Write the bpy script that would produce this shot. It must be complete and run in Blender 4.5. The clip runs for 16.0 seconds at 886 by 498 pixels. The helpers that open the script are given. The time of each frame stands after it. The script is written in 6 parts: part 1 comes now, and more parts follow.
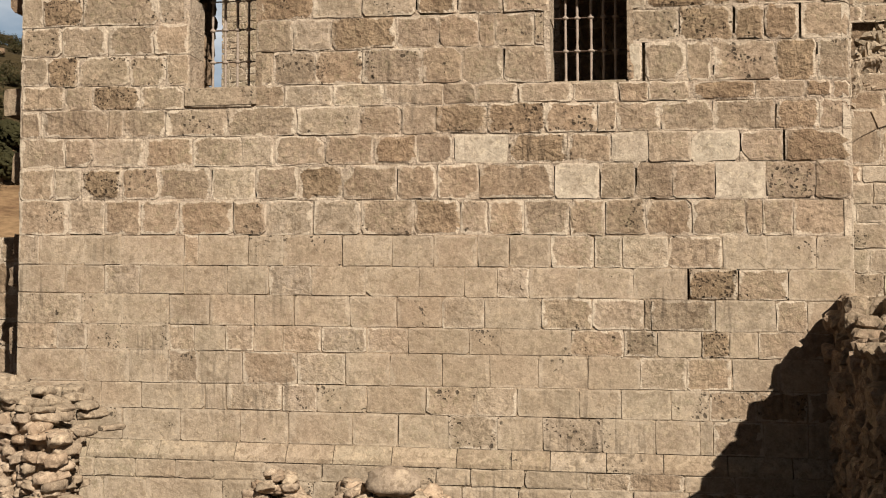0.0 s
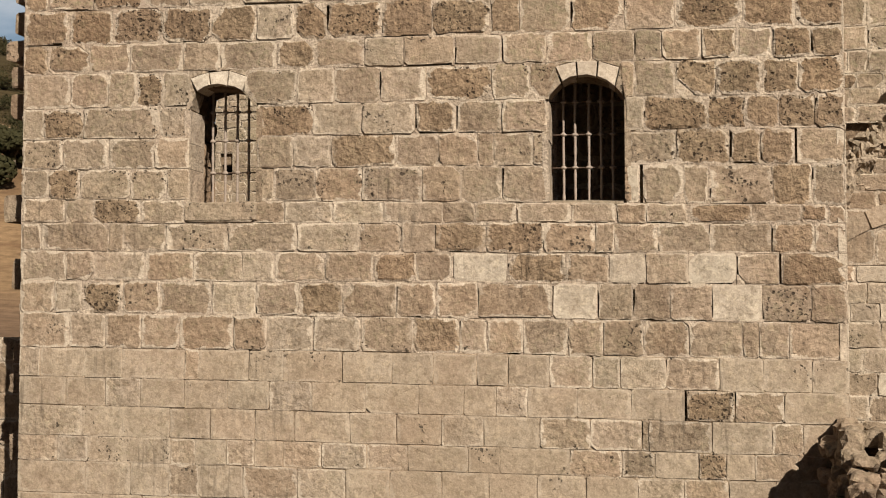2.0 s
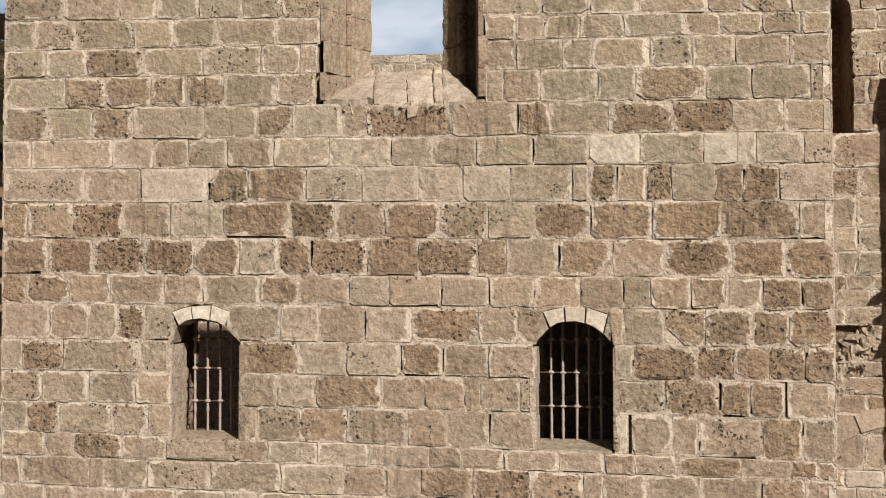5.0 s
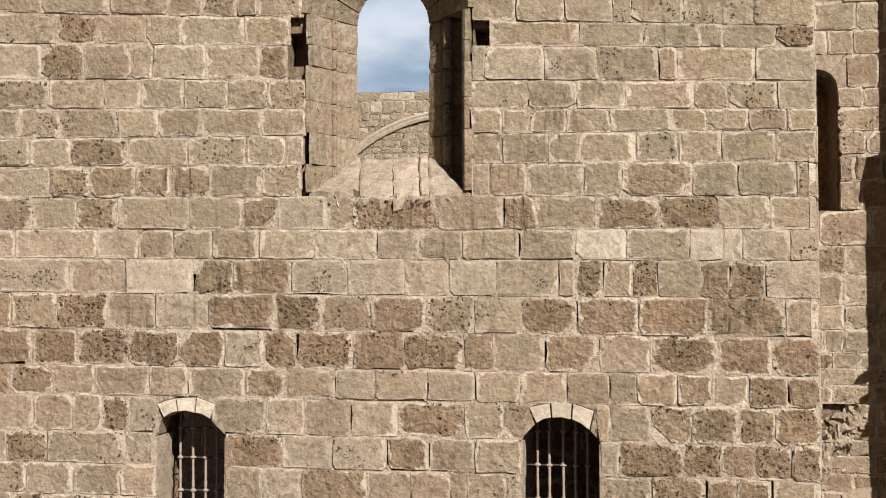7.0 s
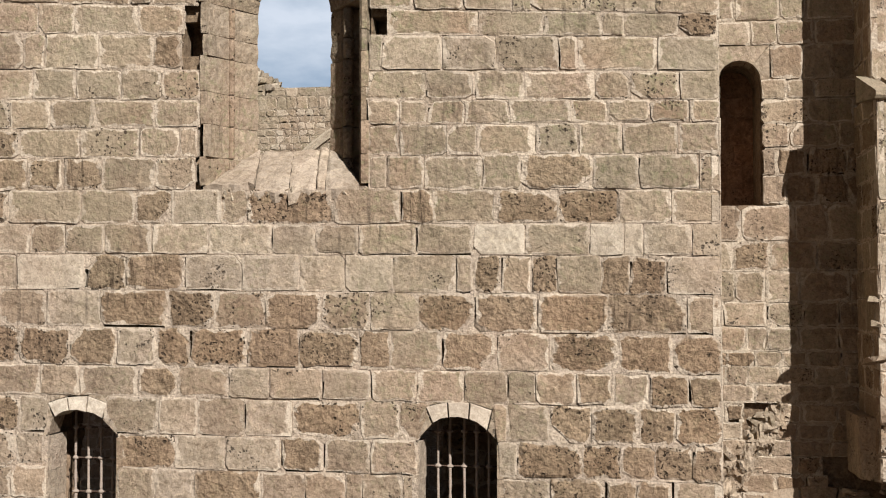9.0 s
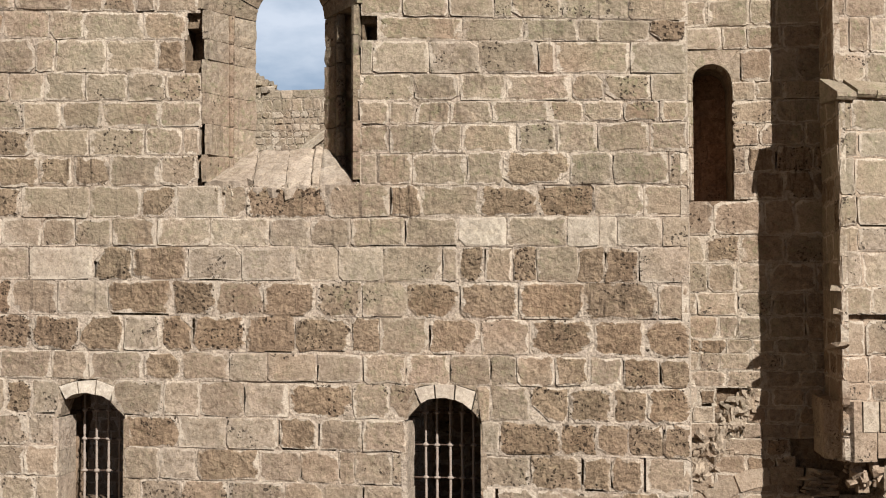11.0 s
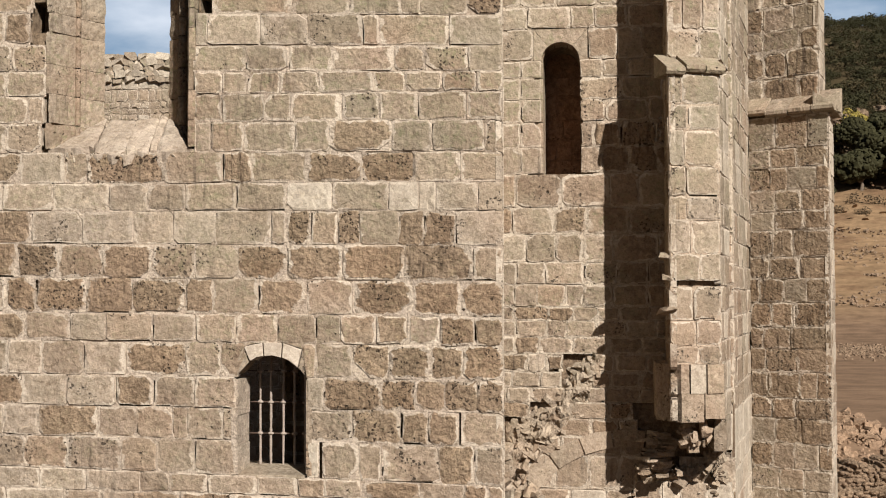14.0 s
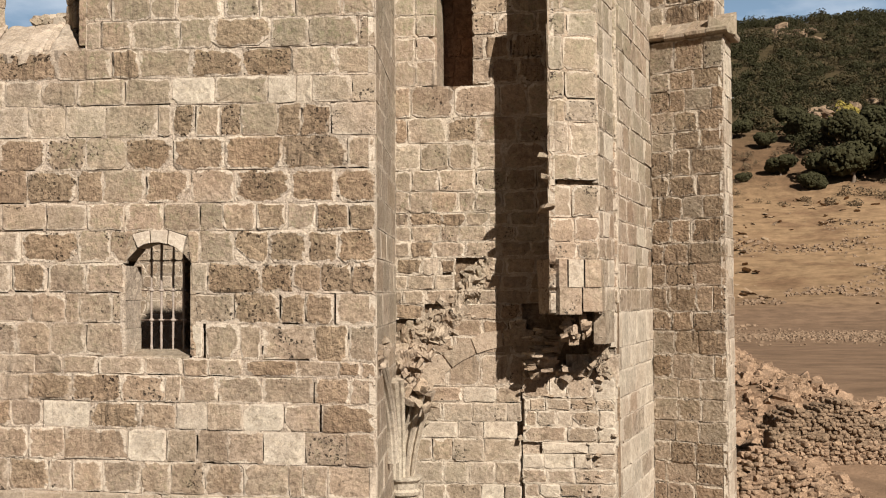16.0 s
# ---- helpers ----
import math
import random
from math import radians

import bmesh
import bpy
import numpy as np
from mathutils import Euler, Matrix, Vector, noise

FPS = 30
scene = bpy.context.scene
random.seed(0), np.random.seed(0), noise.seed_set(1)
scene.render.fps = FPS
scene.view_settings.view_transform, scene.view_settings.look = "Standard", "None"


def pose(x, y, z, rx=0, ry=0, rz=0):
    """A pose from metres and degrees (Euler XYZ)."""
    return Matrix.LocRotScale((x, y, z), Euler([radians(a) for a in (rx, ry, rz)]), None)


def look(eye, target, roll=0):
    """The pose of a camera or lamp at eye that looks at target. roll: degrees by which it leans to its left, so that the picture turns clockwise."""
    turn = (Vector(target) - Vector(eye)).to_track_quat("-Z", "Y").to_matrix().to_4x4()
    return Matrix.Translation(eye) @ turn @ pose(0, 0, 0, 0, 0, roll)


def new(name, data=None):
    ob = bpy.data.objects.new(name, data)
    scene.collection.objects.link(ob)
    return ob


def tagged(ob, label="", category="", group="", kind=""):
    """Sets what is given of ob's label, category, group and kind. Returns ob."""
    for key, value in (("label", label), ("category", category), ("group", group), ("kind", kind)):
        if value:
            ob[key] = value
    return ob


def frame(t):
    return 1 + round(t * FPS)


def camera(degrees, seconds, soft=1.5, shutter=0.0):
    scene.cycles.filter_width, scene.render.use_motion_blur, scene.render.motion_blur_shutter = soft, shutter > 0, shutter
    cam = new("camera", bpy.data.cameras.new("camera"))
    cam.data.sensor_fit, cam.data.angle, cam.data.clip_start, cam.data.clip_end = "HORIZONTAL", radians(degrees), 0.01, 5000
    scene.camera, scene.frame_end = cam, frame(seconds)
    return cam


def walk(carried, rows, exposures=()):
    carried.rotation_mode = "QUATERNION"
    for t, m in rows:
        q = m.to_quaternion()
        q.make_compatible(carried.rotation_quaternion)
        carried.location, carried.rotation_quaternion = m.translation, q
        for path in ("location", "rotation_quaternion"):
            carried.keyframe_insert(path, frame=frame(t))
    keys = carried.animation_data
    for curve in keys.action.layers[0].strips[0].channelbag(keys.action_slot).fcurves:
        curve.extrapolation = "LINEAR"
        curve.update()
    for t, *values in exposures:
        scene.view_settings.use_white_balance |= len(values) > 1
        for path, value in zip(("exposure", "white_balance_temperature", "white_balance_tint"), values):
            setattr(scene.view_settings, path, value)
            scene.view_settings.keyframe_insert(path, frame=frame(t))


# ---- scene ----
cam = camera(40.7, 16.0, 1.1)
METRES, EYE, TILT, LEAN, TURN = 10.0, 2.0, 0.0, 0.0, 9.6
ROWS = [
    (0.0, 0.0, 0.0, 0.0, 0.0, 2.58, 0.03),
    (0.5, -0.0011, -0.0018, 0.0263, -0.07, 2.45, 0.02),
    (1.0, -0.0014, -0.0067, 0.0572, -0.12, 2.38, 0.05),
    (1.5, -0.0047, -0.0129, 0.085, -0.29, 2.43, 0.07),
    (2.0, -0.0089, -0.0136, 0.1093, -0.49, 2.57, 0.07),
    (2.5, -0.0097, -0.0046, 0.138, -0.64, 2.59, 0.04),
    (3.0, -0.0079, 0.0053, 0.1745, -0.72, 2.39, 0.02),
    (3.5, -0.0061, 0.0053, 0.2102, -0.8, 2.34, -0.03),
    (4.0, -0.0062, 0.0008, 0.2507, -0.94, 2.27, -0.05),
    (4.5, -0.0062, -0.0045, 0.3004, -1.02, 2.09, 0.07),
    (5.0, -0.0087, -0.0063, 0.3453, -1.17, 2.07, 0.12),
    (7.5, -0.0004, -0.0061, 0.4355, -1.65, 2.04, 0.17),
    (8.0, 0.0385, 0.008, 0.4337, -1.58, 2.0, 0.15),
    (8.5, 0.0721, 0.0202, 0.4328, -1.6, 1.93, 0.14),
    (9.0, 0.089, 0.0215, 0.4314, -1.67, 1.91, 0.13),
    (11.5, 0.1045, -0.0647, 0.4153, -1.94, 2.09, 0.23),
    (12.0, 0.131, -0.0733, 0.4124, -1.92, 2.15, 0.24),
    (12.5, 0.1624, -0.0887, 0.4105, -1.89, 2.18, 0.22),
    (13.0, 0.1937, -0.0985, 0.4071, -1.97, 2.19, 0.19),
    (13.5, 0.2274, -0.1014, 0.4029, -2.0, 1.99, 0.07),
    (14.0, 0.2584, -0.1042, 0.379, -2.05, 2.15, 0.07),
    (14.5, 0.2877, -0.1147, 0.3451, -2.12, 2.19, 0.15),
    (15.0, 0.3184, -0.1184, 0.3118, -2.17, 1.97, 0.29),
    (15.5, 0.3499, -0.1312, 0.2728, -2.2, 2.37, 0.6),
    (16.0, 0.3804, -0.1648, 0.2657, -2.11, 2.07, 0.32),
]
EXPOSURES = [(0.0, 0.71, 6620, 10), (3.0, 0.64, 6450, 10), (5.0, 0.73, 6090, 10), (7.5, 0.82, 6090, 10), (9.0, 0.79, 5960, 10), (12.5, 0.79, 5890, 10), (16.0, 0.94, 6170, 10)]
walk(cam, [(t, pose(0, 0, EYE, TILT, LEAN, TURN) @ pose(METRES * x, METRES * y, METRES * z, 90 + pitch, roll, yaw)) for t, x, y, z, yaw, pitch, roll in ROWS],
     exposures=EXPOSURES)

# ---- light ----
SUN_TURN, SUN_RISE = 34.0, 34.0          # degrees from the wall's normal towards +x, and above the horizon
to_sun = Vector((math.sin(radians(SUN_TURN)) * math.cos(radians(SUN_RISE)), -math.cos(radians(SUN_TURN)) * math.cos(radians(SUN_RISE)), math.sin(radians(SUN_RISE))))
sun = new("sun", bpy.data.lights.new("sun", "SUN"))
sun.data.energy, sun.data.angle, sun.data.color = 5.0, radians(0.53), (1.0, 0.93, 0.83)
sun.matrix_world = look(to_sun * 60, (0, 0, 0))

world = bpy.data.worlds.new("sky")
scene.world = world
world.use_nodes = True
wn, wl = world.node_tree.nodes, world.node_tree.links
wn.clear()
w_out, w_bg, w_mix = wn.new("ShaderNodeOutputWorld"), wn.new("ShaderNodeBackground"), wn.new("ShaderNodeMix")
w_sky, w_tc, w_map, w_noise, w_ramp = wn.new("ShaderNodeTexSky"), wn.new("ShaderNodeTexCoord"), wn.new("ShaderNodeMapping"), wn.new("ShaderNodeTexNoise"), wn.new("ShaderNodeValToRGB")
w_sky.sky_type, w_sky.sun_disc = "NISHITA", False
w_sky.sun_elevation, w_sky.sun_rotation = radians(SUN_RISE), radians(180 - SUN_TURN)
w_sky.air_density, w_sky.dust_density, w_sky.ozone_density = 0.8, 0.4, 1.0
w_map.inputs["Scale"].default_value = (1.6, 1.6, 4.5)
w_noise.inputs["Scale"].default_value, w_noise.inputs["Detail"].default_value, w_noise.inputs["Roughness"].default_value = 2.2, 9.0, 0.55
w_ramp.color_ramp.elements[0].position, w_ramp.color_ramp.elements[1].position = 0.46, 0.66
w_mix.data_type = "RGBA"
w_mix.inputs[7].default_value = (69.0, 72.0, 76.0, 1)
# haze and banks of cloud lie low over the hills all round, the sky above them is clear
w_sep, w_low, w_haze, w_cover, w_weight = wn.new("ShaderNodeSeparateXYZ"), wn.new("ShaderNodeMapRange"), wn.new("ShaderNodeMix"), wn.new("ShaderNodeMath"), wn.new("ShaderNodeMath")
for socket, value in zip(("From Min", "From Max", "To Min", "To Max"), (0.22, 0.40, 1.0, 0.0)):
    w_low.inputs[socket].default_value = value
w_haze.data_type = "RGBA"
w_haze.inputs[7].default_value = (23.0, 33.0, 44.0, 1)
w_weight.operation, w_weight.inputs[1].default_value, w_weight.inputs[2].default_value = "MULTIPLY_ADD", 0.85, 0.15
w_cover.operation = "MULTIPLY"
wl.new(w_tc.outputs["Generated"], w_sep.inputs[0])
wl.new(w_sep.outputs["Z"], w_low.inputs["Value"])
wl.new(w_low.outputs["Result"], w_haze.inputs[0])
wl.new(w_low.outputs["Result"], w_weight.inputs[0])
wl.new(w_tc.outputs["Generated"], w_map.inputs["Vector"])
wl.new(w_map.outputs["Vector"], w_noise.inputs["Vector"])
wl.new(w_noise.outputs["Fac"], w_ramp.inputs["Fac"])
wl.new(w_ramp.outputs["Color"], w_cover.inputs[0])
wl.new(w_weight.outputs[0], w_cover.inputs[1])
wl.new(w_cover.outputs[0], w_mix.inputs[0])
wl.new(w_sky.outputs["Color"], w_haze.inputs[6])
wl.new(w_haze.outputs[2], w_mix.inputs[6])
wl.new(w_mix.outputs[2], w_bg.inputs["Color"])
wl.new(w_bg.outputs["Background"], w_out.inputs["Surface"])
w_bg.inputs["Strength"].default_value = 0.006


# ---- materials ----
def rgba(c):
    return (c[0], c[1], c[2], 1.0)


def stone(name, light, dark, olive=0.2, pits=0.5, rough=0.95, spread=0.22, streak=0.15, lime=0.75, relief=0.02, grain=26.0, cast=1.0):
    """Weathered stone: soft patches of two tones, a cast of its own for each stone, lichen, lime on the edges, streaks,
    clusters of shade-darkened pits.
    """
    m = bpy.data.materials.new(name)
    m.use_nodes = True
    n, l = m.node_tree.nodes, m.node_tree.links
    b = n["Principled BSDF"]
    b.inputs["Roughness"].default_value = rough
    b.inputs["Specular IOR Level"].default_value = 0.12
    geo, info, tone = n.new("ShaderNodeNewGeometry"), n.new("ShaderNodeObjectInfo"), n.new("ShaderNodeAttribute")
    tone.attribute_name = "tone"

    def put(v, socket):
        if isinstance(v, (int, float)):
            socket.default_value = v
        elif isinstance(v, tuple):
            socket.default_value = rgba(v)
        else:
            l.new(v, socket)

    def calc(op, a, c=0.0, d=0.0):
        k = n.new("ShaderNodeMath")
        k.operation = op
        for s, v in zip(k.inputs, (a, c, d)):
            put(v, s)
        return k.outputs[0]

    def tex(scale, detail, dist=0.0, vec=None, harsh=0.5):
        t = n.new("ShaderNodeTexNoise")
        t.inputs["Scale"].default_value, t.inputs["Detail"].default_value, t.inputs["Distortion"].default_value, t.inputs["Roughness"].default_value = scale, detail, dist, harsh
        l.new(vec or own, t.inputs["Vector"])
        return t.outputs["Fac"]

    def ramp(src, a, z, lo=0.0, hi=1.0):
        r = n.new("ShaderNodeMapRange")
        for q, v in zip(("From Min", "From Max", "To Min", "To Max"), (a, z, lo, hi)):
            r.inputs[q].default_value = v
        put(src, r.inputs["Value"])
        return r.outputs["Result"]

    def mix(fac, a, c, weight=1.0, mode="MIX"):
        x = n.new("ShaderNodeMix")
        x.data_type, x.blend_type = "RGBA", mode
        put(calc("MULTIPLY", fac, weight), x.inputs[0])
        put(a, x.inputs[6])
        put(c, x.inputs[7])
        return x.outputs[2]

    def shade_of(c, r, g=None, q=None):
        return tuple(min(0.8, x * k) for x, k in zip(c, (r, r if g is None else g, r if q is None else q)))

    # each stone has its own number, and its own stretch of grain
    seed = calc("ADD", tone.outputs["Fac"], info.outputs["Random"])
    one, two, three = (calc("FRACT", calc("MULTIPLY", seed, k)) for k in (5.31, 11.7, 23.9))
    shift, moved = n.new("ShaderNodeCombineXYZ"), n.new("ShaderNodeVectorMath")
    for s, k in zip(shift.inputs, (31.0, 17.0, 53.0)):
        put(calc("MULTIPLY", seed, k), s)
    l.new(geo.outputs["Position"], moved.inputs[0])
    l.new(shift.outputs[0], moved.inputs[1])
    own, place = moved.outputs[0], geo.outputs["Position"]
    sep = n.new("ShaderNodeSeparateXYZ")
    l.new(place, sep.inputs[0])

    col = mix(ramp(tex(3.2, 7, 0.6, harsh=0.56), 0.38, 0.62), shade_of(dark, 0.95), shade_of(light, 1.05))
    col = mix(ramp(one, 0.5, 1.0), col, shade_of(dark, 1.14, 0.98, 0.80), 0.5 * cast)
    col = mix(ramp(one, 0.5, 0.0), col, shade_of(light, 0.9, 0.93, 0.86), 0.5 * cast)
    # mottling, darker clots and bleached blotches
    col = mix(ramp(tex(11, 8, 0.7, harsh=0.62), 0.47, 0.66), col, shade_of(dark, 0.66, 0.63, 0.6), 0.62)
    col = mix(ramp(tex(6.0, 8, 0.8, harsh=0.6), 0.52, 0.68), col, shade_of(light, 1.25, 1.24, 1.2), 0.5)
    col = mix(ramp(tex(19, 8, 0.6, harsh=0.68), 0.50, 0.62), col, shade_of(dark, 0.52, 0.48, 0.43), 0.35 + 0.4 * cast)
    col = mix(ramp(tex(14, 8, 0.8, harsh=0.68), 0.52, 0.64), col, shade_of(light, 1.3, 1.28, 1.2), 0.35 + 0.4 * cast)
    # broad weathering over many stones: ruddy here, olive lichen there and more of it high up
    col = mix(ramp(tex(0.75, 5, 0.5, place), 0.46, 0.66), col, (0.285, 0.187, 0.122), 0.25 + 0.4 * olive)
    high = ramp(sep.outputs["Z"], 4.5, 8.0, 0.4, 1.0)
    col = mix(calc("MULTIPLY", ramp(tex(0.62, 6, 1.0, place), 0.44, 0.64), high), col, (0.275, 0.244, 0.162), min(1.0, 1.5 * olive))
    fur = calc("MULTIPLY", ramp(tex(17, 7, 0.6, harsh=0.65), 0.5, 0.62), ramp(tex(1.3, 5, 0.8, place), 0.42, 0.6))
    col = mix(calc("MULTIPLY", fur, high), col, (0.185, 0.178, 0.092), min(1.0, 2.2 * olive))
    # lime smeared over the edges of the stones, wide in places and gone in others
    rim = n.new("ShaderNodeAttribute")
    rim.attribute_name = "rim"
    worn = calc("MULTIPLY", calc("POWER", rim.outputs["Fac"], 3.0), ramp(tex(8, 5, 0.6), 0.40, 0.6))
    col = mix(worn, col, shade_of(light, 1.15), 0.5 * lime)
    smear = ramp(calc("MULTIPLY_ADD", tex(8.5, 7, 0.7), 0.62, rim.outputs["Fac"]), 1.2, 1.25)
    col = mix(calc("MULTIPLY", smear, ramp(tex(1.7, 4, 0.0, place), 0.36, 0.5)), col, (0.50, 0.415, 0.318), lime)
    # rain streaks, long in z
    sq = n.new("ShaderNodeMapping")
    sq.inputs["Scale"].default_value = (15.0, 15.0, 1.4)
    l.new(place, sq.inputs["Vector"])
    run = calc("MULTIPLY", ramp(tex(1.6, 5, 0.3, sq.outputs["Vector"]), 0.53, 0.68), ramp(tex(0.9, 4, 0.3, place), 0.5, 0.62))
    col = mix(run, col, shade_of(dark, 0.42), min(1.0, 4.0 * streak))
    # grain
    fleck = tex(62, 4, 0.3, harsh=0.65)
    value = calc("MULTIPLY", ramp(fleck, 0.3, 0.7, 0.72, 1.03), ramp(two, 0.0, 1.0, 1 - spread / 2, 1 + spread / 2))
    hsv = n.new("ShaderNodeHueSaturation")
    l.new(value, hsv.inputs["Value"])
    l.new(col, hsv.inputs["Color"])
    # eaten-out pits in clusters, on some stones many and on others none
    warp, warped, stretch = n.new("ShaderNodeTexNoise"), n.new("ShaderNodeVectorMath"), n.new("ShaderNodeVectorMath")
    warp.inputs["Scale"].default_value, warp.inputs["Detail"].default_value = 22, 4
    l.new(own, warp.inputs["Vector"])
    stretch.operation, stretch.inputs["Scale"].default_value = "SCALE", 0.055
    l.new(warp.outputs["Color"], stretch.inputs[0])
    l.new(own, warped.inputs[0])
    l.new(stretch.outputs[0], warped.inputs[1])

    def bubbles(scale, big):
        """Round holes of uneven size, many of them missing."""
        t = n.new("ShaderNodeTexVoronoi")
        t.inputs["Scale"].default_value = scale
        l.new(warped.outputs[0], t.inputs["Vector"])
        part_of = n.new("ShaderNodeSeparateColor")
        l.new(t.outputs["Color"], part_of.inputs[0])
        return ramp(calc("SUBTRACT", calc("MULTIPLY", part_of.outputs[0], big), t.outputs["Distance"]), 0.0, 0.1)

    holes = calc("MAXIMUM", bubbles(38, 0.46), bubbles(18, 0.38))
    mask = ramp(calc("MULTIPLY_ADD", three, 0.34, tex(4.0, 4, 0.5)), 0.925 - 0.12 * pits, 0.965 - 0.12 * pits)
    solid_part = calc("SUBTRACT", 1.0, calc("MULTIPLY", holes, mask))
    # pit floors coloured darker, standing in for the shade inside them
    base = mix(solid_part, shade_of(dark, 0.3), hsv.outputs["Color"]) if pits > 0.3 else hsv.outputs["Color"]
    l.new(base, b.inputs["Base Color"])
    lift = calc("MULTIPLY_ADD", tex(grain, 6, 0.2, harsh=0.52), 0.9, calc("MULTIPLY", tex(105, 2), 0.2))
    lift = calc("MULTIPLY_ADD", solid_part, 0.4 + 0.7 * pits, lift)
    lift = calc("MULTIPLY_ADD", tex(8.0, 5, 0.4), 1.0, lift)
    bump = n.new("ShaderNodeBump")
    bump.inputs["Strength"].default_value, bump.inputs["Distance"].default_value = 1.0, relief
    l.new(lift, bump.inputs["Height"])
    l.new(bump.outputs["Normal"], b.inputs["Normal"])
    return m


PALE = stone("pale_limestone", (0.442, 0.372, 0.290), (0.362, 0.299, 0.228), 0.10, 0.25, spread=0.14, streak=0.05, relief=0.010, cast=0.6)
SILL = stone("sun_bleached_sill_stone", (0.405, 0.335, 0.262), (0.335, 0.272, 0.206), 0.06, 0.3, spread=0.16, streak=0.05, relief=0.011, cast=0.6)
CHALK = stone("white_arch_stone", (0.560, 0.482, 0.388), (0.475, 0.400, 0.315), 0.04, 0.2, spread=0.12, streak=0.0, relief=0.007, lime=0.0, cast=0.3)
LIGHT = stone("light_tan_stone", (0.335, 0.266, 0.200), (0.266, 0.206, 0.149), 0.24, 0.7, spread=0.2, relief=0.017)
TAN = stone("tan_stone", (0.292, 0.222, 0.161), (0.224, 0.165, 0.116), 0.28, 0.95, spread=0.24, relief=0.021)
BROWN = stone("brown_porous_stone", (0.258, 0.184, 0.122), (0.182, 0.125, 0.080), 0.13, 1.7, spread=0.2, streak=0.25, relief=0.033)
# brown weathered stone, taken darker for lens falloff at the wall's upper right
UMBER = stone("dark_weathered_falloff_stone", (0.240, 0.170, 0.112), (0.163, 0.111, 0.071), 0.10, 2.1, spread=0.18, streak=0.3, relief=0.036)
MORTAR = stone("lime_mortar", (0.455, 0.373, 0.292), (0.372, 0.300, 0.230), 0.08, 0.2, spread=0.1, streak=0.0, grain=40)
SMOOTH = stone("worn_lime_washed_stone", (0.352, 0.280, 0.207), (0.290, 0.226, 0.163), 0.2, 0.5, spread=0.12, streak=0.16, relief=0.010, lime=0.3, cast=0.45)
WASH = stone("lime_wash", (0.345, 0.275, 0.203), (0.290, 0.228, 0.165), 0.15, 0.2, spread=0.1, streak=0.1, relief=0.010, grain=40)
RUDDY = stone("ruddy_brown_stone", (0.300, 0.170, 0.103), (0.210, 0.115, 0.070), 0.02, 0.7, spread=0.2)
CORE = stone("rubble_core", (0.225, 0.163, 0.109), (0.145, 0.101, 0.067), 0.05, 0.8, spread=0.1)
ROCK = stone("fieldstone", (0.410, 0.322, 0.240), (0.300, 0.228, 0.166), 0.05, 0.4, spread=0.36, streak=0.0, relief=0.012)
OVAL = stone("smooth_boulder_stone", (0.35, 0.285, 0.218), (0.27, 0.216, 0.163), 0.05, 0.2, spread=0.1, streak=0.0, relief=0.006)
LEDGE = stone("shore_ledge_rock", (0.30, 0.215, 0.138), (0.21, 0.145, 0.092), 0.05, 0.25, spread=0.3, streak=0.0)
SCREE = stone("scree", (0.300, 0.205, 0.135), (0.185, 0.123, 0.080), 0.05, 0.25, spread=0.4, streak=0.0)
KINDS = {"s": SMOOTH, "w": PALE, "l": LIGHT, "m": TAN, "d": BROWN, "b": UMBER}


def plain(name, color, rough=0.8, metal=0.0, scale=30.0, depth=0.3, second=None):
    m = bpy.data.materials.new(name)
    m.use_nodes = True
    n, l = m.node_tree.nodes, m.node_tree.links
    b = n["Principled BSDF"]
    b.inputs["Roughness"].default_value, b.inputs["Metallic"].default_value = rough, metal
    b.inputs["Specular IOR Level"].default_value = 0.15
    geo, t, x, bump = n.new("ShaderNodeNewGeometry"), n.new("ShaderNodeTexNoise"), n.new("ShaderNodeMix"), n.new("ShaderNodeBump")
    t.inputs["Scale"].default_value, t.inputs["Detail"].default_value = scale, 6
    l.new(geo.outputs["Position"], t.inputs["Vector"])
    x.data_type = "RGBA"
    x.inputs[6].default_value, x.inputs[7].default_value = rgba(color), rgba(second or tuple(0.5 * c for c in color))
    l.new(t.outputs["Fac"], x.inputs[0])
    l.new(x.outputs[2], b.inputs["Base Color"])
    bump.inputs["Strength"].default_value, bump.inputs["Distance"].default_value = depth, 0.01
    l.new(t.outputs["Fac"], bump.inputs["Height"])
    l.new(bump.outputs["Normal"], b.inputs["Normal"])
    return m


# rusty cross bars, coloured darker to read as unlit between the collars
UNLIT_RUST = plain("unlit_rust", (0.10, 0.065, 0.045), 0.8, 0.0, 60, 0.5, (0.05, 0.033, 0.025))
IRON = plain("weathered_iron", (0.36, 0.31, 0.26), 0.75, 0.0, 60, 0.5, (0.15, 0.10, 0.07))


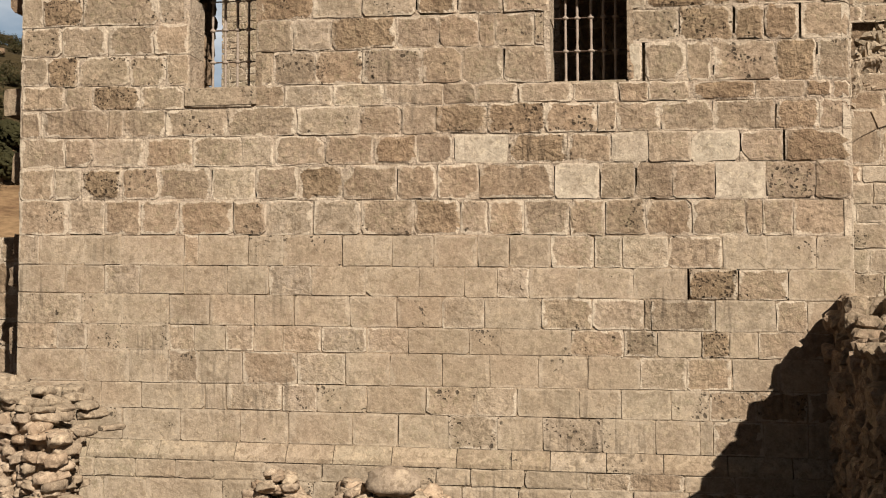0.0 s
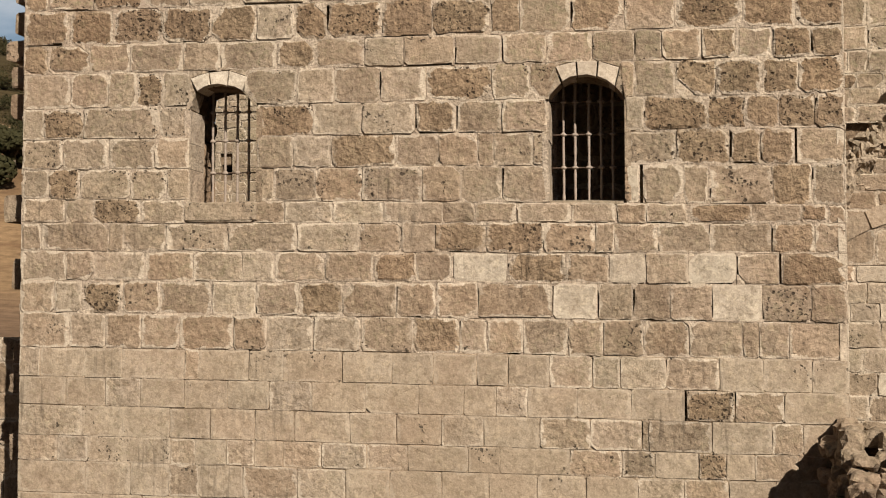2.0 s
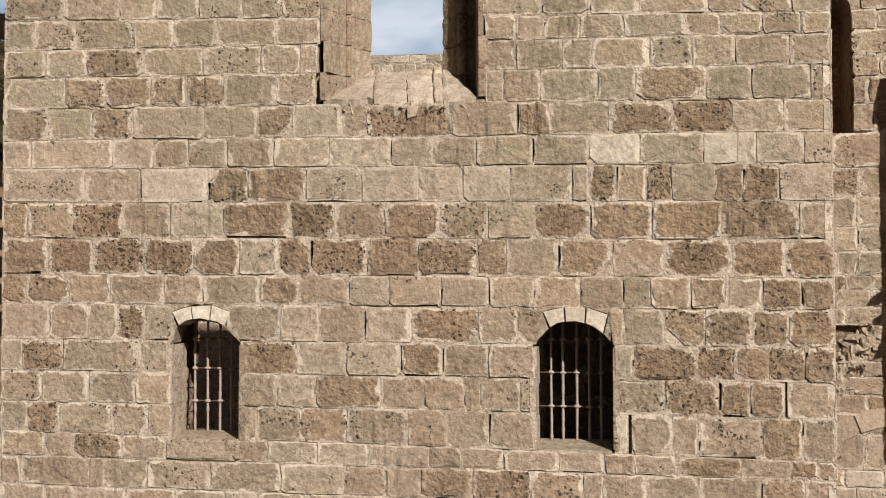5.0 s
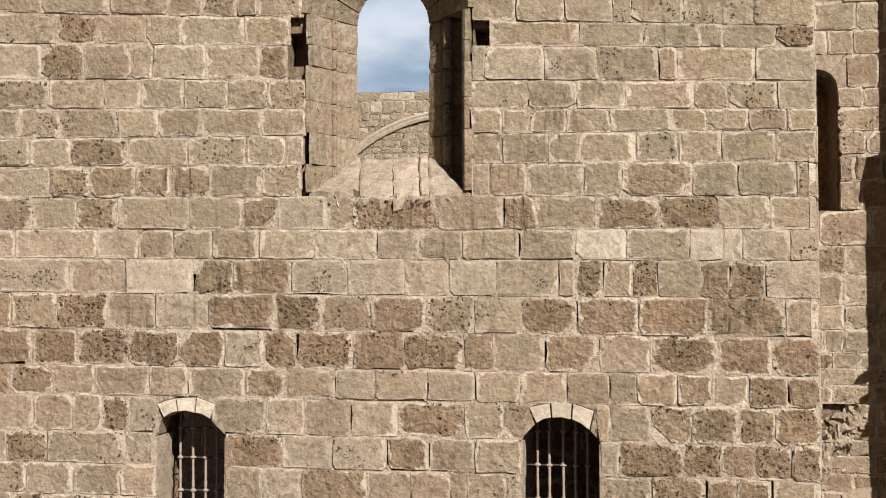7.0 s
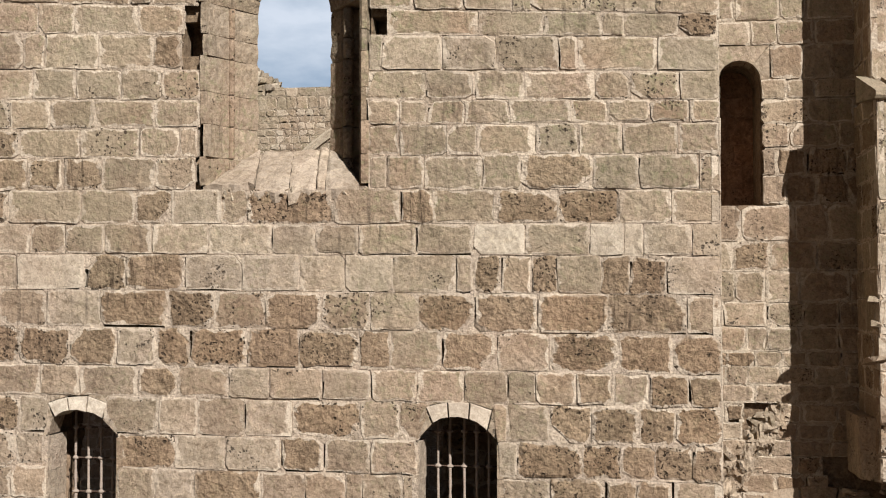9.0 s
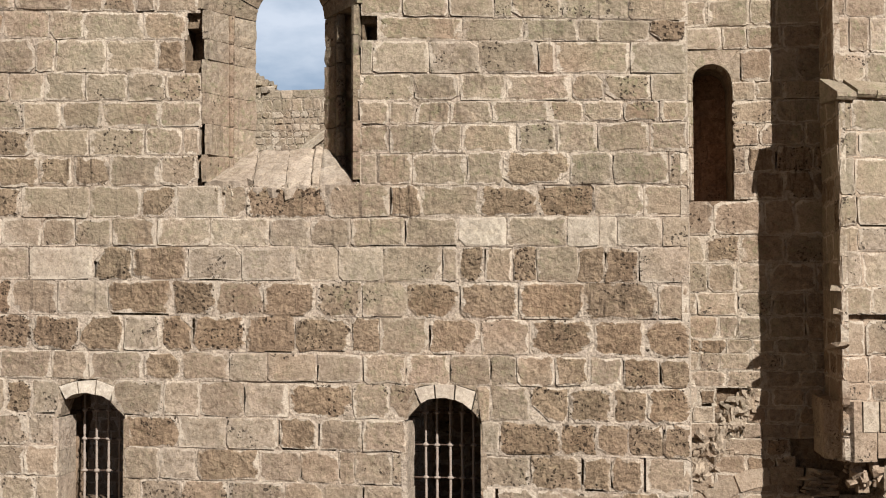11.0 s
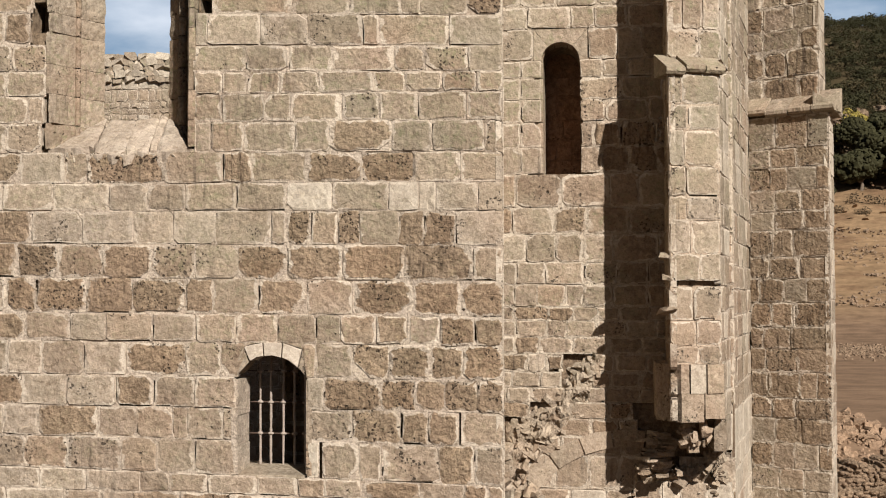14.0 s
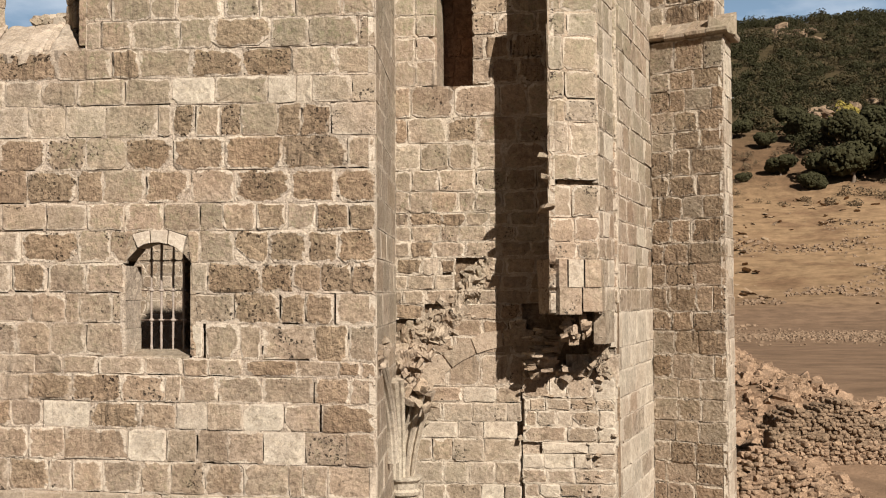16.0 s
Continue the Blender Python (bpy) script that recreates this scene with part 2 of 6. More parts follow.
def earth_material():
    """Dry lake-bed silt near by, scree and dry grass on the slopes, scrub soil high on the hills."""
    m = bpy.data.materials.new("dry_earth")
    m.use_nodes = True
    n, l = m.node_tree.nodes, m.node_tree.links
    b = n["Principled BSDF"]
    b.inputs["Roughness"].default_value, b.inputs["Specular IOR Level"].default_value = 1.0, 0.05
    geo, sep = n.new("ShaderNodeNewGeometry"), n.new("ShaderNodeSeparateXYZ")
    l.new(geo.outputs["Position"], sep.inputs[0])
    a, c, big = n.new("ShaderNodeTexNoise"), n.new("ShaderNodeTexNoise"), n.new("ShaderNodeTexNoise")
    for t, s, d in ((a, 0.9, 8), (c, 9.0, 5), (big, 0.03, 6)):
        t.inputs["Scale"].default_value, t.inputs["Detail"].default_value = s, d
        l.new(geo.outputs["Position"], t.inputs["Vector"])
    x1, x2, x3 = (n.new("ShaderNodeMix") for _ in range(3))
    for x in (x1, x2, x3):
        x.data_type = "RGBA"
    mott, mr = n.new("ShaderNodeTexNoise"), n.new("ShaderNodeMapRange")
    mott.inputs["Scale"].default_value, mott.inputs["Detail"].default_value = 0.11, 9
    l.new(geo.outputs["Position"], mott.inputs["Vector"])
    mr.inputs["From Min"].default_value, mr.inputs["From Max"].default_value, mr.inputs["To Max"].default_value = 0.5, 0.66, 0.75
    l.new(mott.outputs["Fac"], mr.inputs["Value"])
    x4 = n.new("ShaderNodeMix")
    x4.data_type = "RGBA"
    l.new(mr.outputs["Result"], x4.inputs[0])
    x4.inputs[7].default_value = (0.13, 0.075, 0.042, 1)
    x1.inputs[6].default_value, x1.inputs[7].default_value = (0.180, 0.116, 0.071, 1), (0.146, 0.092, 0.057, 1)
    l.new(a.outputs["Fac"], x1.inputs[0])
    r1, r2 = n.new("ShaderNodeMapRange"), n.new("ShaderNodeMapRange")
    r1.inputs["From Min"].default_value, r1.inputs["From Max"].default_value = 1.5, 6.0
    add = n.new("ShaderNodeMath")
    add.operation, add.inputs[1].default_value = "MULTIPLY_ADD", 9.0
    l.new(big.outputs["Fac"], add.inputs[0])
    sub = n.new("ShaderNodeMath")
    sub.operation, sub.inputs[1].default_value = "SUBTRACT", 4.5
    l.new(add.outputs[0], sub.inputs[0])
    l.new(sep.outputs["Z"], add.inputs[2])
    l.new(sub.outputs[0], r1.inputs["Value"])
    l.new(r1.outputs["Result"], x2.inputs[0])
    l.new(x1.outputs[2], x2.inputs[6])
    x2.inputs[7].default_value = (0.225, 0.144, 0.078, 1)
    r2.inputs["From Min"].default_value, r2.inputs["From Max"].default_value = 25, 35
    l.new(sub.outputs[0], r2.inputs["Value"])
    l.new(r2.outputs["Result"], x3.inputs[0])
    l.new(x2.outputs[2], x4.inputs[6])
    keep = n.new("ShaderNodeMix")
    keep.data_type = "RGBA"
    l.new(r1.outputs["Result"], keep.inputs[0])
    l.new(x2.outputs[2], keep.inputs[6])
    l.new(x4.outputs[2], keep.inputs[7])
    l.new(keep.outputs[2], x3.inputs[6])
    x3.inputs[7].default_value = (0.112, 0.068, 0.037, 1)
    x5, r5 = n.new("ShaderNodeMix"), n.new("ShaderNodeMapRange")
    x5.data_type = "RGBA"
    r5.inputs["From Min"].default_value, r5.inputs["From Max"].default_value = 42, 60
    l.new(sub.outputs[0], r5.inputs["Value"])
    l.new(r5.outputs["Result"], x5.inputs[0])
    l.new(x3.outputs[2], x5.inputs[6])
    x5.inputs[7].default_value = (0.052, 0.038, 0.019, 1)
    # strand lines and gravelly patches on the lake bed and its slopes
    strand, strand_map, gravel = n.new("ShaderNodeTexNoise"), n.new("ShaderNodeMapping"), n.new("ShaderNodeTexNoise")
    strand_map.inputs["Scale"].default_value = (0.035, 0.30, 0.6)
    l.new(geo.outputs["Position"], strand_map.inputs["Vector"])
    l.new(strand_map.outputs["Vector"], strand.inputs["Vector"])
    strand.inputs["Scale"].default_value, strand.inputs["Detail"].default_value, strand.inputs["Roughness"].default_value = 1.0, 9, 0.62
    gravel.inputs["Scale"].default_value, gravel.inputs["Detail"].default_value, gravel.inputs["Roughness"].default_value = 0.45, 10, 0.72
    l.new(geo.outputs["Position"], gravel.inputs["Vector"])
    shade_map, gravel_map, both, tint = n.new("ShaderNodeMapRange"), n.new("ShaderNodeMapRange"), n.new("ShaderNodeMath"), n.new("ShaderNodeHueSaturation")
    for node, values in ((shade_map, (0.36, 0.64, 0.87, 1.1)), (gravel_map, (0.36, 0.64, 0.72, 1.25))):
        for socket, value in zip(("From Min", "From Max", "To Min", "To Max"), values):
            node.inputs[socket].default_value = value
    l.new(strand.outputs["Fac"], shade_map.inputs["Value"])
    l.new(gravel.outputs["Fac"], gravel_map.inputs["Value"])
    both.operation = "MULTIPLY"
    l.new(shade_map.outputs["Result"], both.inputs[0])
    l.new(gravel_map.outputs["Result"], both.inputs[1])
    l.new(both.outputs[0], tint.inputs["Value"])
    l.new(x5.outputs[2], tint.inputs["Color"])
    # ground near the church, out of view, darkened to cut bounce light; pale silt beyond
    span, bounce_zone, soil = n.new("ShaderNodeVectorMath"), n.new("ShaderNodeMapRange"), n.new("ShaderNodeMix")
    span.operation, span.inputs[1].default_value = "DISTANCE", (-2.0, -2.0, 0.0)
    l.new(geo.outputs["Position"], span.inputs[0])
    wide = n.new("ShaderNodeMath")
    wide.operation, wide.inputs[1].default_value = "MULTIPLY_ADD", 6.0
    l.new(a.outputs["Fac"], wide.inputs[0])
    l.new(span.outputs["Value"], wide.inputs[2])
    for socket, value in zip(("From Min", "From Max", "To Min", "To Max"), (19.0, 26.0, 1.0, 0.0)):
        bounce_zone.inputs[socket].default_value = value
    l.new(wide.outputs[0], bounce_zone.inputs["Value"])
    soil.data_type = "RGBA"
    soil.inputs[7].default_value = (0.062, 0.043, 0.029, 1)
    l.new(bounce_zone.outputs["Result"], soil.inputs[0])
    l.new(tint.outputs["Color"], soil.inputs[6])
    l.new(soil.outputs[2], b.inputs["Base Color"])
    bump = n.new("ShaderNodeBump")
    bump.inputs["Strength"].default_value, bump.inputs["Distance"].default_value = 0.7, 0.06
    l.new(c.outputs["Fac"], bump.inputs["Height"])
    l.new(bump.outputs["Normal"], b.inputs["Normal"])
    return m


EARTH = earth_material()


# ---- building helpers ----
def mesh_of(name, verts, faces, material, smooth=False, rim=None, tone=None):
    me = bpy.data.meshes.new(name)
    me.from_pydata(verts, [], faces)
    if rim:
        me.attributes.new("rim", "FLOAT", "POINT").data.foreach_set("value", rim)
    if tone:
        me.attributes.new("tone", "FLOAT", "POINT").data.foreach_set("value", tone)
    me.materials.append(material)
    me.update()
    if smooth:
        me.shade_smooth()
    return me


def part(name, me, parent, label=""):
    ob = new(name, me)
    ob.parent = parent
    if label:
        ob["label"] = label
    return ob


class Side:
    """An upright face from a to b in plan, seen from its right-hand side: u runs from a to b, out points away from the wall."""

    def __init__(self, a, b):
        self.a, self.d = Vector((a[0], a[1], 0)), Vector((b[0] - a[0], b[1] - a[1], 0))
        self.length = self.d.length
        self.d.normalize()
        self.n = Vector((self.d.y, -self.d.x, 0))

    def at(self, u, z, out):
        p = self.a + self.d * u + self.n * out
        return (p.x, p.y, z)


def prism(poly, z0, z1):
    """Vertices and faces of an upright prism over a plan polygon (counter-clockwise)."""
    k = len(poly)
    v = [(x, y, z0) for x, y in poly] + [(x, y, z1) for x, y in poly]
    f = [(i, (i + 1) % k, k + (i + 1) % k, k + i) for i in range(k)]
    return v, f + [tuple(range(k, 2 * k)), tuple(reversed(range(k)))]


def rough_prism(plan, z0, z1, seed, amount=0.008, step=0.07, worn=0.008):
    """An upright stone over a plan polygon (counter-clockwise), its sides uneven and its arrises worn."""
    pts = []
    for (ax, ay), (bx, by) in zip(plan, plan[1:] + plan[:1]):
        k = max(1, int(math.hypot(bx - ax, by - ay) / step))
        pts += [(ax + (bx - ax) * i / k, ay + (by - ay) * i / k) for i in range(k)]
    cx, cy = sum(p[0] for p in pts) / len(pts), sum(p[1] for p in pts) / len(pts)
    rows = max(2, int((z1 - z0) / step))
    v, k = [], len(pts)
    for r in range(rows + 1):
        z = z0 + (z1 - z0) * r / rows
        for x, y in pts:
            d = math.hypot(x - cx, y - cy) or 1.0
            e = amount * (noise.noise(Vector((x * 9, y * 9, z * 9 + seed))) + 0.6 * noise.noise(Vector((x * 23, y * 23, z * 23 + seed)))) - (worn if r in (0, rows) else 0.0)
            v.append((x + (x - cx) / d * e, y + (y - cy) / d * e, z + (0.5 * amount * noise.noise(Vector((x * 8, y * 8, seed))) if r in (0, rows) else 0.0)))
    f = [(r * k + i, r * k + (i + 1) % k, (r + 1) * k + (i + 1) % k, (r + 1) * k + i) for r in range(rows) for i in range(k)]
    return v, f + [tuple(range(rows * k, rows * k + k)), tuple(reversed(range(k)))]


def join(chunks):
    v, f = [], []
    for cv, cf in chunks:
        o = len(v)
        v += cv
        f += [tuple(i + o for i in t) for t in cf]
    return v, f


def inside_arch(u, z, o, grow=0.0):
    """Whether (u, z) lies in the opening o = (u0, u1, sill, spring, crown)."""
    u0, u1, sill, spring, crown = o
    mid, half, rise = (u0 + u1) / 2, (u1 - u0) / 2 + grow, crown - spring + grow
    if z < sill or abs(u - mid) > half:
        return False
    return z <= spring or ((u - mid) / half) ** 2 + ((z - spring) / rise) ** 2 < 1


def block(side, u0, u1, zb, zt, rng, openings=(), proud=0.008, deep=0.07, gap=0.009, ragged=1.0, grow=0.0):
    """One dressed stone between two perpends and two beds; zb and zt give the bed heights at u. Returns its mesh data and outline."""
    w, h = u1 - u0, zt(u0) - zb(u0)
    g = gap * rng.uniform(0.5, 1.9)
    r = min(w, h) * 0.11 * ragged
    j = lambda s=0.010: rng.uniform(-s, s) * ragged
    a0, a1 = u0 + g, u1 - g
    lo, hi = (lambda u: zb(u) + g), (lambda u: zt(u) - g)
    cut = [(r * rng.uniform(0.15, 1.3), r * rng.uniform(0.15, 1.3)) for _ in range(4)]
    if rng.random() < 0.16 * ragged:                   # a knocked-off corner
        cut[rng.randrange(4)] = (r * rng.uniform(1.5, 2.8), r * rng.uniform(1.5, 2.8))
    t = sorted(rng.uniform(0.2, 0.8) for _ in range(2))
    ring = [(a0, lo(a0) + cut[0][1]), (a0 + cut[0][0], lo(a0))]
    ring += [(a0 + w * q, lo(a0 + w * q)) for q in t]
    ring += [(a1 - cut[1][0], lo(a1)), (a1, lo(a1) + cut[1][1]), (a1, lo(a1) + (hi(a1) - lo(a1)) * rng.uniform(0.35, 0.65)), (a1, hi(a1) - cut[2][1]), (a1 - cut[2][0], hi(a1))]
    t = sorted(rng.uniform(0.2, 0.8) for _ in range(2))
    ring += [(a1 - w * q, hi(a1 - w * q)) for q in t]
    ring += [(a0 + cut[3][0], hi(a0)), (a0, hi(a0) - cut[3][1]), (a0, lo(a0) + (hi(a0) - lo(a0)) * rng.uniform(0.35, 0.65))]
    fixed = []
    for u, z in ring:
        u, z = u + j(), z + j(0.009)
        for o in openings:
            if z > o[2] and zt(u) < o[2] + 0.15 and inside_arch(u, z, o, grow):
                z = o[2] - 0.012
            elif inside_arch(u, z, o, grow):
                mid, half, rise = (o[0] + o[1]) / 2, (o[1] - o[0]) / 2 + grow, o[4] - o[3] + grow
                lim = half if z <= o[3] else half * math.sqrt(max(0.0, 1 - ((z - o[3]) / rise) ** 2))
                top = o[3] + rise * math.sqrt(max(0.0, 1 - ((u - mid) / half) ** 2))
                if (u0 + u1) / 2 < o[0] or (u0 + u1) / 2 > o[1]:
                    u = mid + math.copysign(lim + 0.004, (u0 + u1) / 2 - mid)
                else:
                    z = top + 0.004
        fixed.append((u, z))
    k = len(fixed)
    cu, cz = sum(p[0] for p in fixed) / k, sum(p[1] for p in fixed) / k
    t1, t2 = rng.uniform(-0.007, 0.007), rng.uniform(-0.007, 0.007)
    face = proud + rng.uniform(-0.009, 0.008) * min(1.3, ragged)
    lean = lambda u, z: t1 * (u - cu) / w + t2 * (z - cz) / h
    inner = []
    for u, z in fixed:
        q = 1 - rng.uniform(0.09, 0.24)
        inner.append((cu + (u - cu) * q, cz + (z - cz) * q))
    v = [side.at(u, z, -deep) for u, z in fixed]
    v += [side.at(u, z, face + lean(u, z) - rng.uniform(0.001, 0.007) * ragged ** 1.5) for u, z in fixed]
    v += [side.at(u, z, face + lean(u, z) + rng.uniform(-0.004, 0.003) * ragged) for u, z in inner]
    v.append(side.at(cu, cz, face + rng.uniform(-0.005, 0.004) * ragged))
    fs = [(r * k + i, r * k + (i + 1) % k, (r + 1) * k + (i + 1) % k, (r + 1) * k + i) for r in (0, 1) for i in range(k)] + [(2 * k + i, 2 * k + (i + 1) % k, 3 * k) for i in range(k)]
    return v, fs, fixed


def rim_of(v):
    """1 round a stone's edge, 0 at the middle of its face."""
    k = (len(v) - 1) // 3
    return [1.0] * (2 * k) + [0.85] * k + [0.0]


def pointing(side, u0, u1, zb, zt, outline, rng, open_left, open_bed, base=0.0, openings=(), edge=None):
    """The mortar between a stone and the middle of its joints; open joints are left empty."""
    v, f = [], []
    k = len(outline)
    wide = [min(u - u0, u1 - u, z - zb(u), zt(u) - z) for u, z in outline]
    out = base - 0.003 + rng.uniform(-0.007, 0.006)
    flush = edge is not None and rng.random() < 0.72
    for c, (u, z) in enumerate(outline):
        d = (u - u0, u1 - u, z - zb(u), zt(u) - z)
        i = d.index(min(d))
        e = [(u0, z), (u1, z), (u, zb(u)), (u, zt(u))][i]
        v += [tuple(Vector(edge[c]) - side.n * 0.002) if flush else side.at(u, z, out - 0.002), side.at(e[0], e[1], out + rng.uniform(-0.004, 0.004)), 9 if any(inside_arch(e[0], e[1], o) for o in openings) else i]
    ring = []
    flat = [v[i:i + 3] for i in range(0, len(v), 3)]
    pts = []
    for p, q, i in flat:
        ring.append(i)
        pts += [p, q]
    # corners of the cell close the ring
    for i in range(k):
        n = (i + 1) % k
        a, b = ring[i], ring[n]
        if 9 in (a, b):
            continue
        if rng.random() < 0.85 and ((open_left and a == b == 0) or (open_bed and a == b == 2)):
            continue
        if wide[i] > 0.06 or wide[n] > 0.06:            # beside an opening there is no joint
            continue
        f.append((2 * i, 2 * n, 2 * n + 1, 2 * i + 1))
        if a != b:
            cu = u0 if 0 in (a, b) else u1
            cz = zb(cu) if 2 in (a, b) else zt(cu)
            pts.append(side.at(cu, cz, out))
            f.append((2 * i + 1, 2 * n + 1, len(pts) - 1))
    return pts, f


def masonry(parent, side, courses, rng, singles=300, openings=(), ragged=1.0, grow=0.0, near=None, gap=0.0075, loose=0.04, name="stone", proud=0.008, lime=None):
    """Dress a face with stones. courses: (bed below, bed above, [(u, kind, open)], u end); the stones that near() picks are objects, the rest one mesh a kind."""
    bed, rest, made, tones = [], {}, 0, random.Random(len(courses) + int(100 * side.length))
    for zb, zt, marks, end in courses:
        for i, (u0, kind, gaping) in enumerate(marks):
            u1 = marks[i + 1][0] if i + 1 < len(marks) else end
            if kind == "x" or u1 - u0 < 0.04:
                continue
            worn = ragged * {"b": 1.5, "d": 1.55, "m": 1.1}.get(kind, 0.9)
            v, f, ring = block(side, u0, u1, zb, zt, rng, openings, ragged=worn, grow=grow, gap=gap * (0.85 if gaping else 1.4 if kind == "d" else 1.0), proud=proud)
            bed.append(pointing(side, u0, u1, zb, zt, ring, rng, gaping, gaping and rng.random() < 0.6 or rng.random() < loose, proud - 0.008, openings, v[len(ring):2 * len(ring)]))
            if made < singles and (near is None or near((u0 + u1) / 2, (zb(u0) + zt(u0)) / 2)):
                part(name, mesh_of(name, v, f, KINDS[kind], rim=rim_of(v), tone=[tones.random()] * len(v)), parent)
                made += 1
            else:
                rest.setdefault(kind, []).append((v, f))
    if bed:
        tagged(part("mortar", mesh_of("mortar", *join(bed), lime or MORTAR), parent, "pale sandy lime mortar in the joints"), kind="stuff")
    for kind, chunks in rest.items():
        rim, tone = [q for v, f in chunks for q in rim_of(v)], [q for v, f in chunks for q in [tones.random()] * len(v)]
        tagged(part("stonework", mesh_of("stonework", *join(chunks), KINDS[kind], rim=rim, tone=tone), parent), kind="stuff")


def flat(z):
    return lambda u: z


def random_courses(length, z0, z1, rng, height=0.3, width=0.45, mix="mmmldd", opening=0.1):
    out, z = [], z0
    while z < z1 - 0.1:
        h = height * rng.uniform(0.82, 1.18)
        if z1 - z - h < 0.16:
            h = z1 - z
        marks, u = [], 0.0
        first = rng.uniform(0.45, 1.0)
        while u < length - 0.12:
            marks.append((u, rng.choice(mix), rng.random() < opening))
            u += width * rng.uniform(0.65, 1.4) * (first if u == 0 else 1)
        if len(marks) > 1 and length - marks[-1][0] < 0.16:
            marks.pop()
        out.append((flat(z), flat(z + h), marks, length))
        z += h
    return out


def pierced(side, u0, u1, z0, z1, openings, back, front=-0.09, steps=10):
    """A wall's solid core between out=front and out=-back, with arched openings through it."""
    cuts = {u0, u1}
    for o in openings:
        cuts |= {o[0] + (o[1] - o[0]) * i / steps for i in range(steps + 1)}
    cuts = sorted(cuts)
    v, f = [], []

    def quad(*p):
        f.append(tuple(range(len(v), len(v) + 4)))
        v.extend(p)

    def top(o, u):
        mid, half = (o[0] + o[1]) / 2, (o[1] - o[0]) / 2
        return o[3] + (o[4] - o[3]) * math.sqrt(max(0.0, 1 - ((u - mid) / half) ** 2))

    for a, b in zip(cuts, cuts[1:]):
        spans, m = [], (a + b) / 2
        levels_a, levels_b = [z0], [z0]
        for o in sorted((o for o in openings if o[0] <= m <= o[1]), key=lambda o: o[2]):
            levels_a += [o[2], top(o, a)]
            levels_b += [o[2], top(o, b)]
            quad(side.at(a, o[2], front), side.at(b, o[2], front), side.at(b, o[2], -back), side.at(a, o[2], -back))
            quad(side.at(a, top(o, a), -back), side.at(b, top(o, b), -back), side.at(b, top(o, b), front), side.at(a, top(o, a), front))
        levels_a.append(z1)
        levels_b.append(z1)
        for i in range(0, len(levels_a), 2):
            for q, flip in ((front, False), (-back, True)):
                p = [side.at(a, levels_a[i], q), side.at(b, levels_b[i], q), side.at(b, levels_b[i + 1], q), side.at(a, levels_a[i + 1], q)]
                quad(*(reversed(p) if flip else p))
        quad(side.at(a, z1, front), side.at(b, z1, front), side.at(b, z1, -back), side.at(a, z1, -back))
    for o in openings:
        for u in (o[0], o[1]):
            p = [side.at(u, o[2], front), side.at(u, o[2], -back), side.at(u, o[3], -back), side.at(u, o[3], front)]
            quad(*(p if u == o[0] else reversed(p)))
    for u in (u0, u1):
        p = [side.at(u, z0, front), side.at(u, z0, -back), side.at(u, z1, -back), side.at(u, z1, front)]
        quad(*(reversed(p) if u == u0 else p))
    return v, f


def rock_mesh(name, rng, material, detail=2, size=(1, 1, 1), rough=0.28, square=0.6):
    bm = bmesh.new()
    bmesh.ops.create_icosphere(bm, subdivisions=detail, radius=0.5)
    o = Vector((rng.uniform(-50, 50), rng.uniform(-50, 50), rng.uniform(-50, 50)))
    for v in bm.verts:
        d = v.co.normalized()
        # squared-off, chipped outline
        p = Vector((math.copysign(abs(d.x) ** square, d.x), math.copysign(abs(d.y) ** square, d.y), math.copysign(abs(d.z) ** square, d.z))) * 0.46
        p *= 1 + rough * noise.noise(d * 1.7 + o) + 0.16 * noise.noise(d * 3.4 + o) + 0.07 * noise.noise(d * 8 + o)
        v.co = (p.x * size[0], p.y * size[1], p.z * size[2])
    me = bpy.data.meshes.new(name)
    bm.to_mesh(me)
    bm.free()
    me.materials.append(material)
    return me


def placed(me, m):
    """A mesh's vertices and faces under the matrix m, for joining."""
    return [tuple(m @ v.co) for v in me.vertices], [tuple(p.vertices) for p in me.polygons]


def shard_mesh(name, rng, material, size=(1, 0.8, 0.7), cuts=5):
    """An angular broken stone: a block with corners struck off."""
    bm = bmesh.new()
    bmesh.ops.create_cube(bm, size=1.0)
    for v in bm.verts:
        v.co = Vector((v.co.x * size[0], v.co.y * size[1], v.co.z * size[2])) * rng.uniform(0.85, 1.15)
    for _ in range(cuts):
        d = Vector((rng.gauss(0, 1), rng.gauss(0, 1), rng.gauss(0, 1))).normalized()
        far = max(v.co.dot(d) for v in bm.verts)
        cutting = bmesh.ops.bisect_plane(bm, geom=bm.verts[:] + bm.edges[:] + bm.faces[:], plane_co=d * far * rng.uniform(0.5, 0.82), plane_no=d, clear_outer=True)
        rim_edges = [e for e in cutting["geom_cut"] if isinstance(e, bmesh.types.BMEdge)]
        bmesh.ops.contextual_create(bm, geom=rim_edges)
    bmesh.ops.recalc_face_normals(bm, faces=bm.faces[:])
    me = bpy.data.meshes.new(name)
    bm.to_mesh(me)
    bm.free()
    me.materials.append(material)
    return me


# ---- the transept front: the great wall ----
FRONT_Y, LEFT_X, RIGHT_X = 10.84, -6.05, 1.79
front = Side((LEFT_X, FRONT_Y), (RIGHT_X, FRONT_Y))
WIDE = RIGHT_X - LEFT_X
BEDS = []


def course(left, right, stones):
    """A course of the wall: the height of its upper bed at the two corners, then each stone's left edge in x with its kind
    (w pale, l light, s worn smooth, m tan, d dark brown, x none) and ! where the joint before it gapes."""
    BEDS.append((left, right, [(float(s.rstrip("!swlmdx")) - LEFT_X, s.rstrip("!")[-1], s.endswith("!")) for s in stones.split()]))


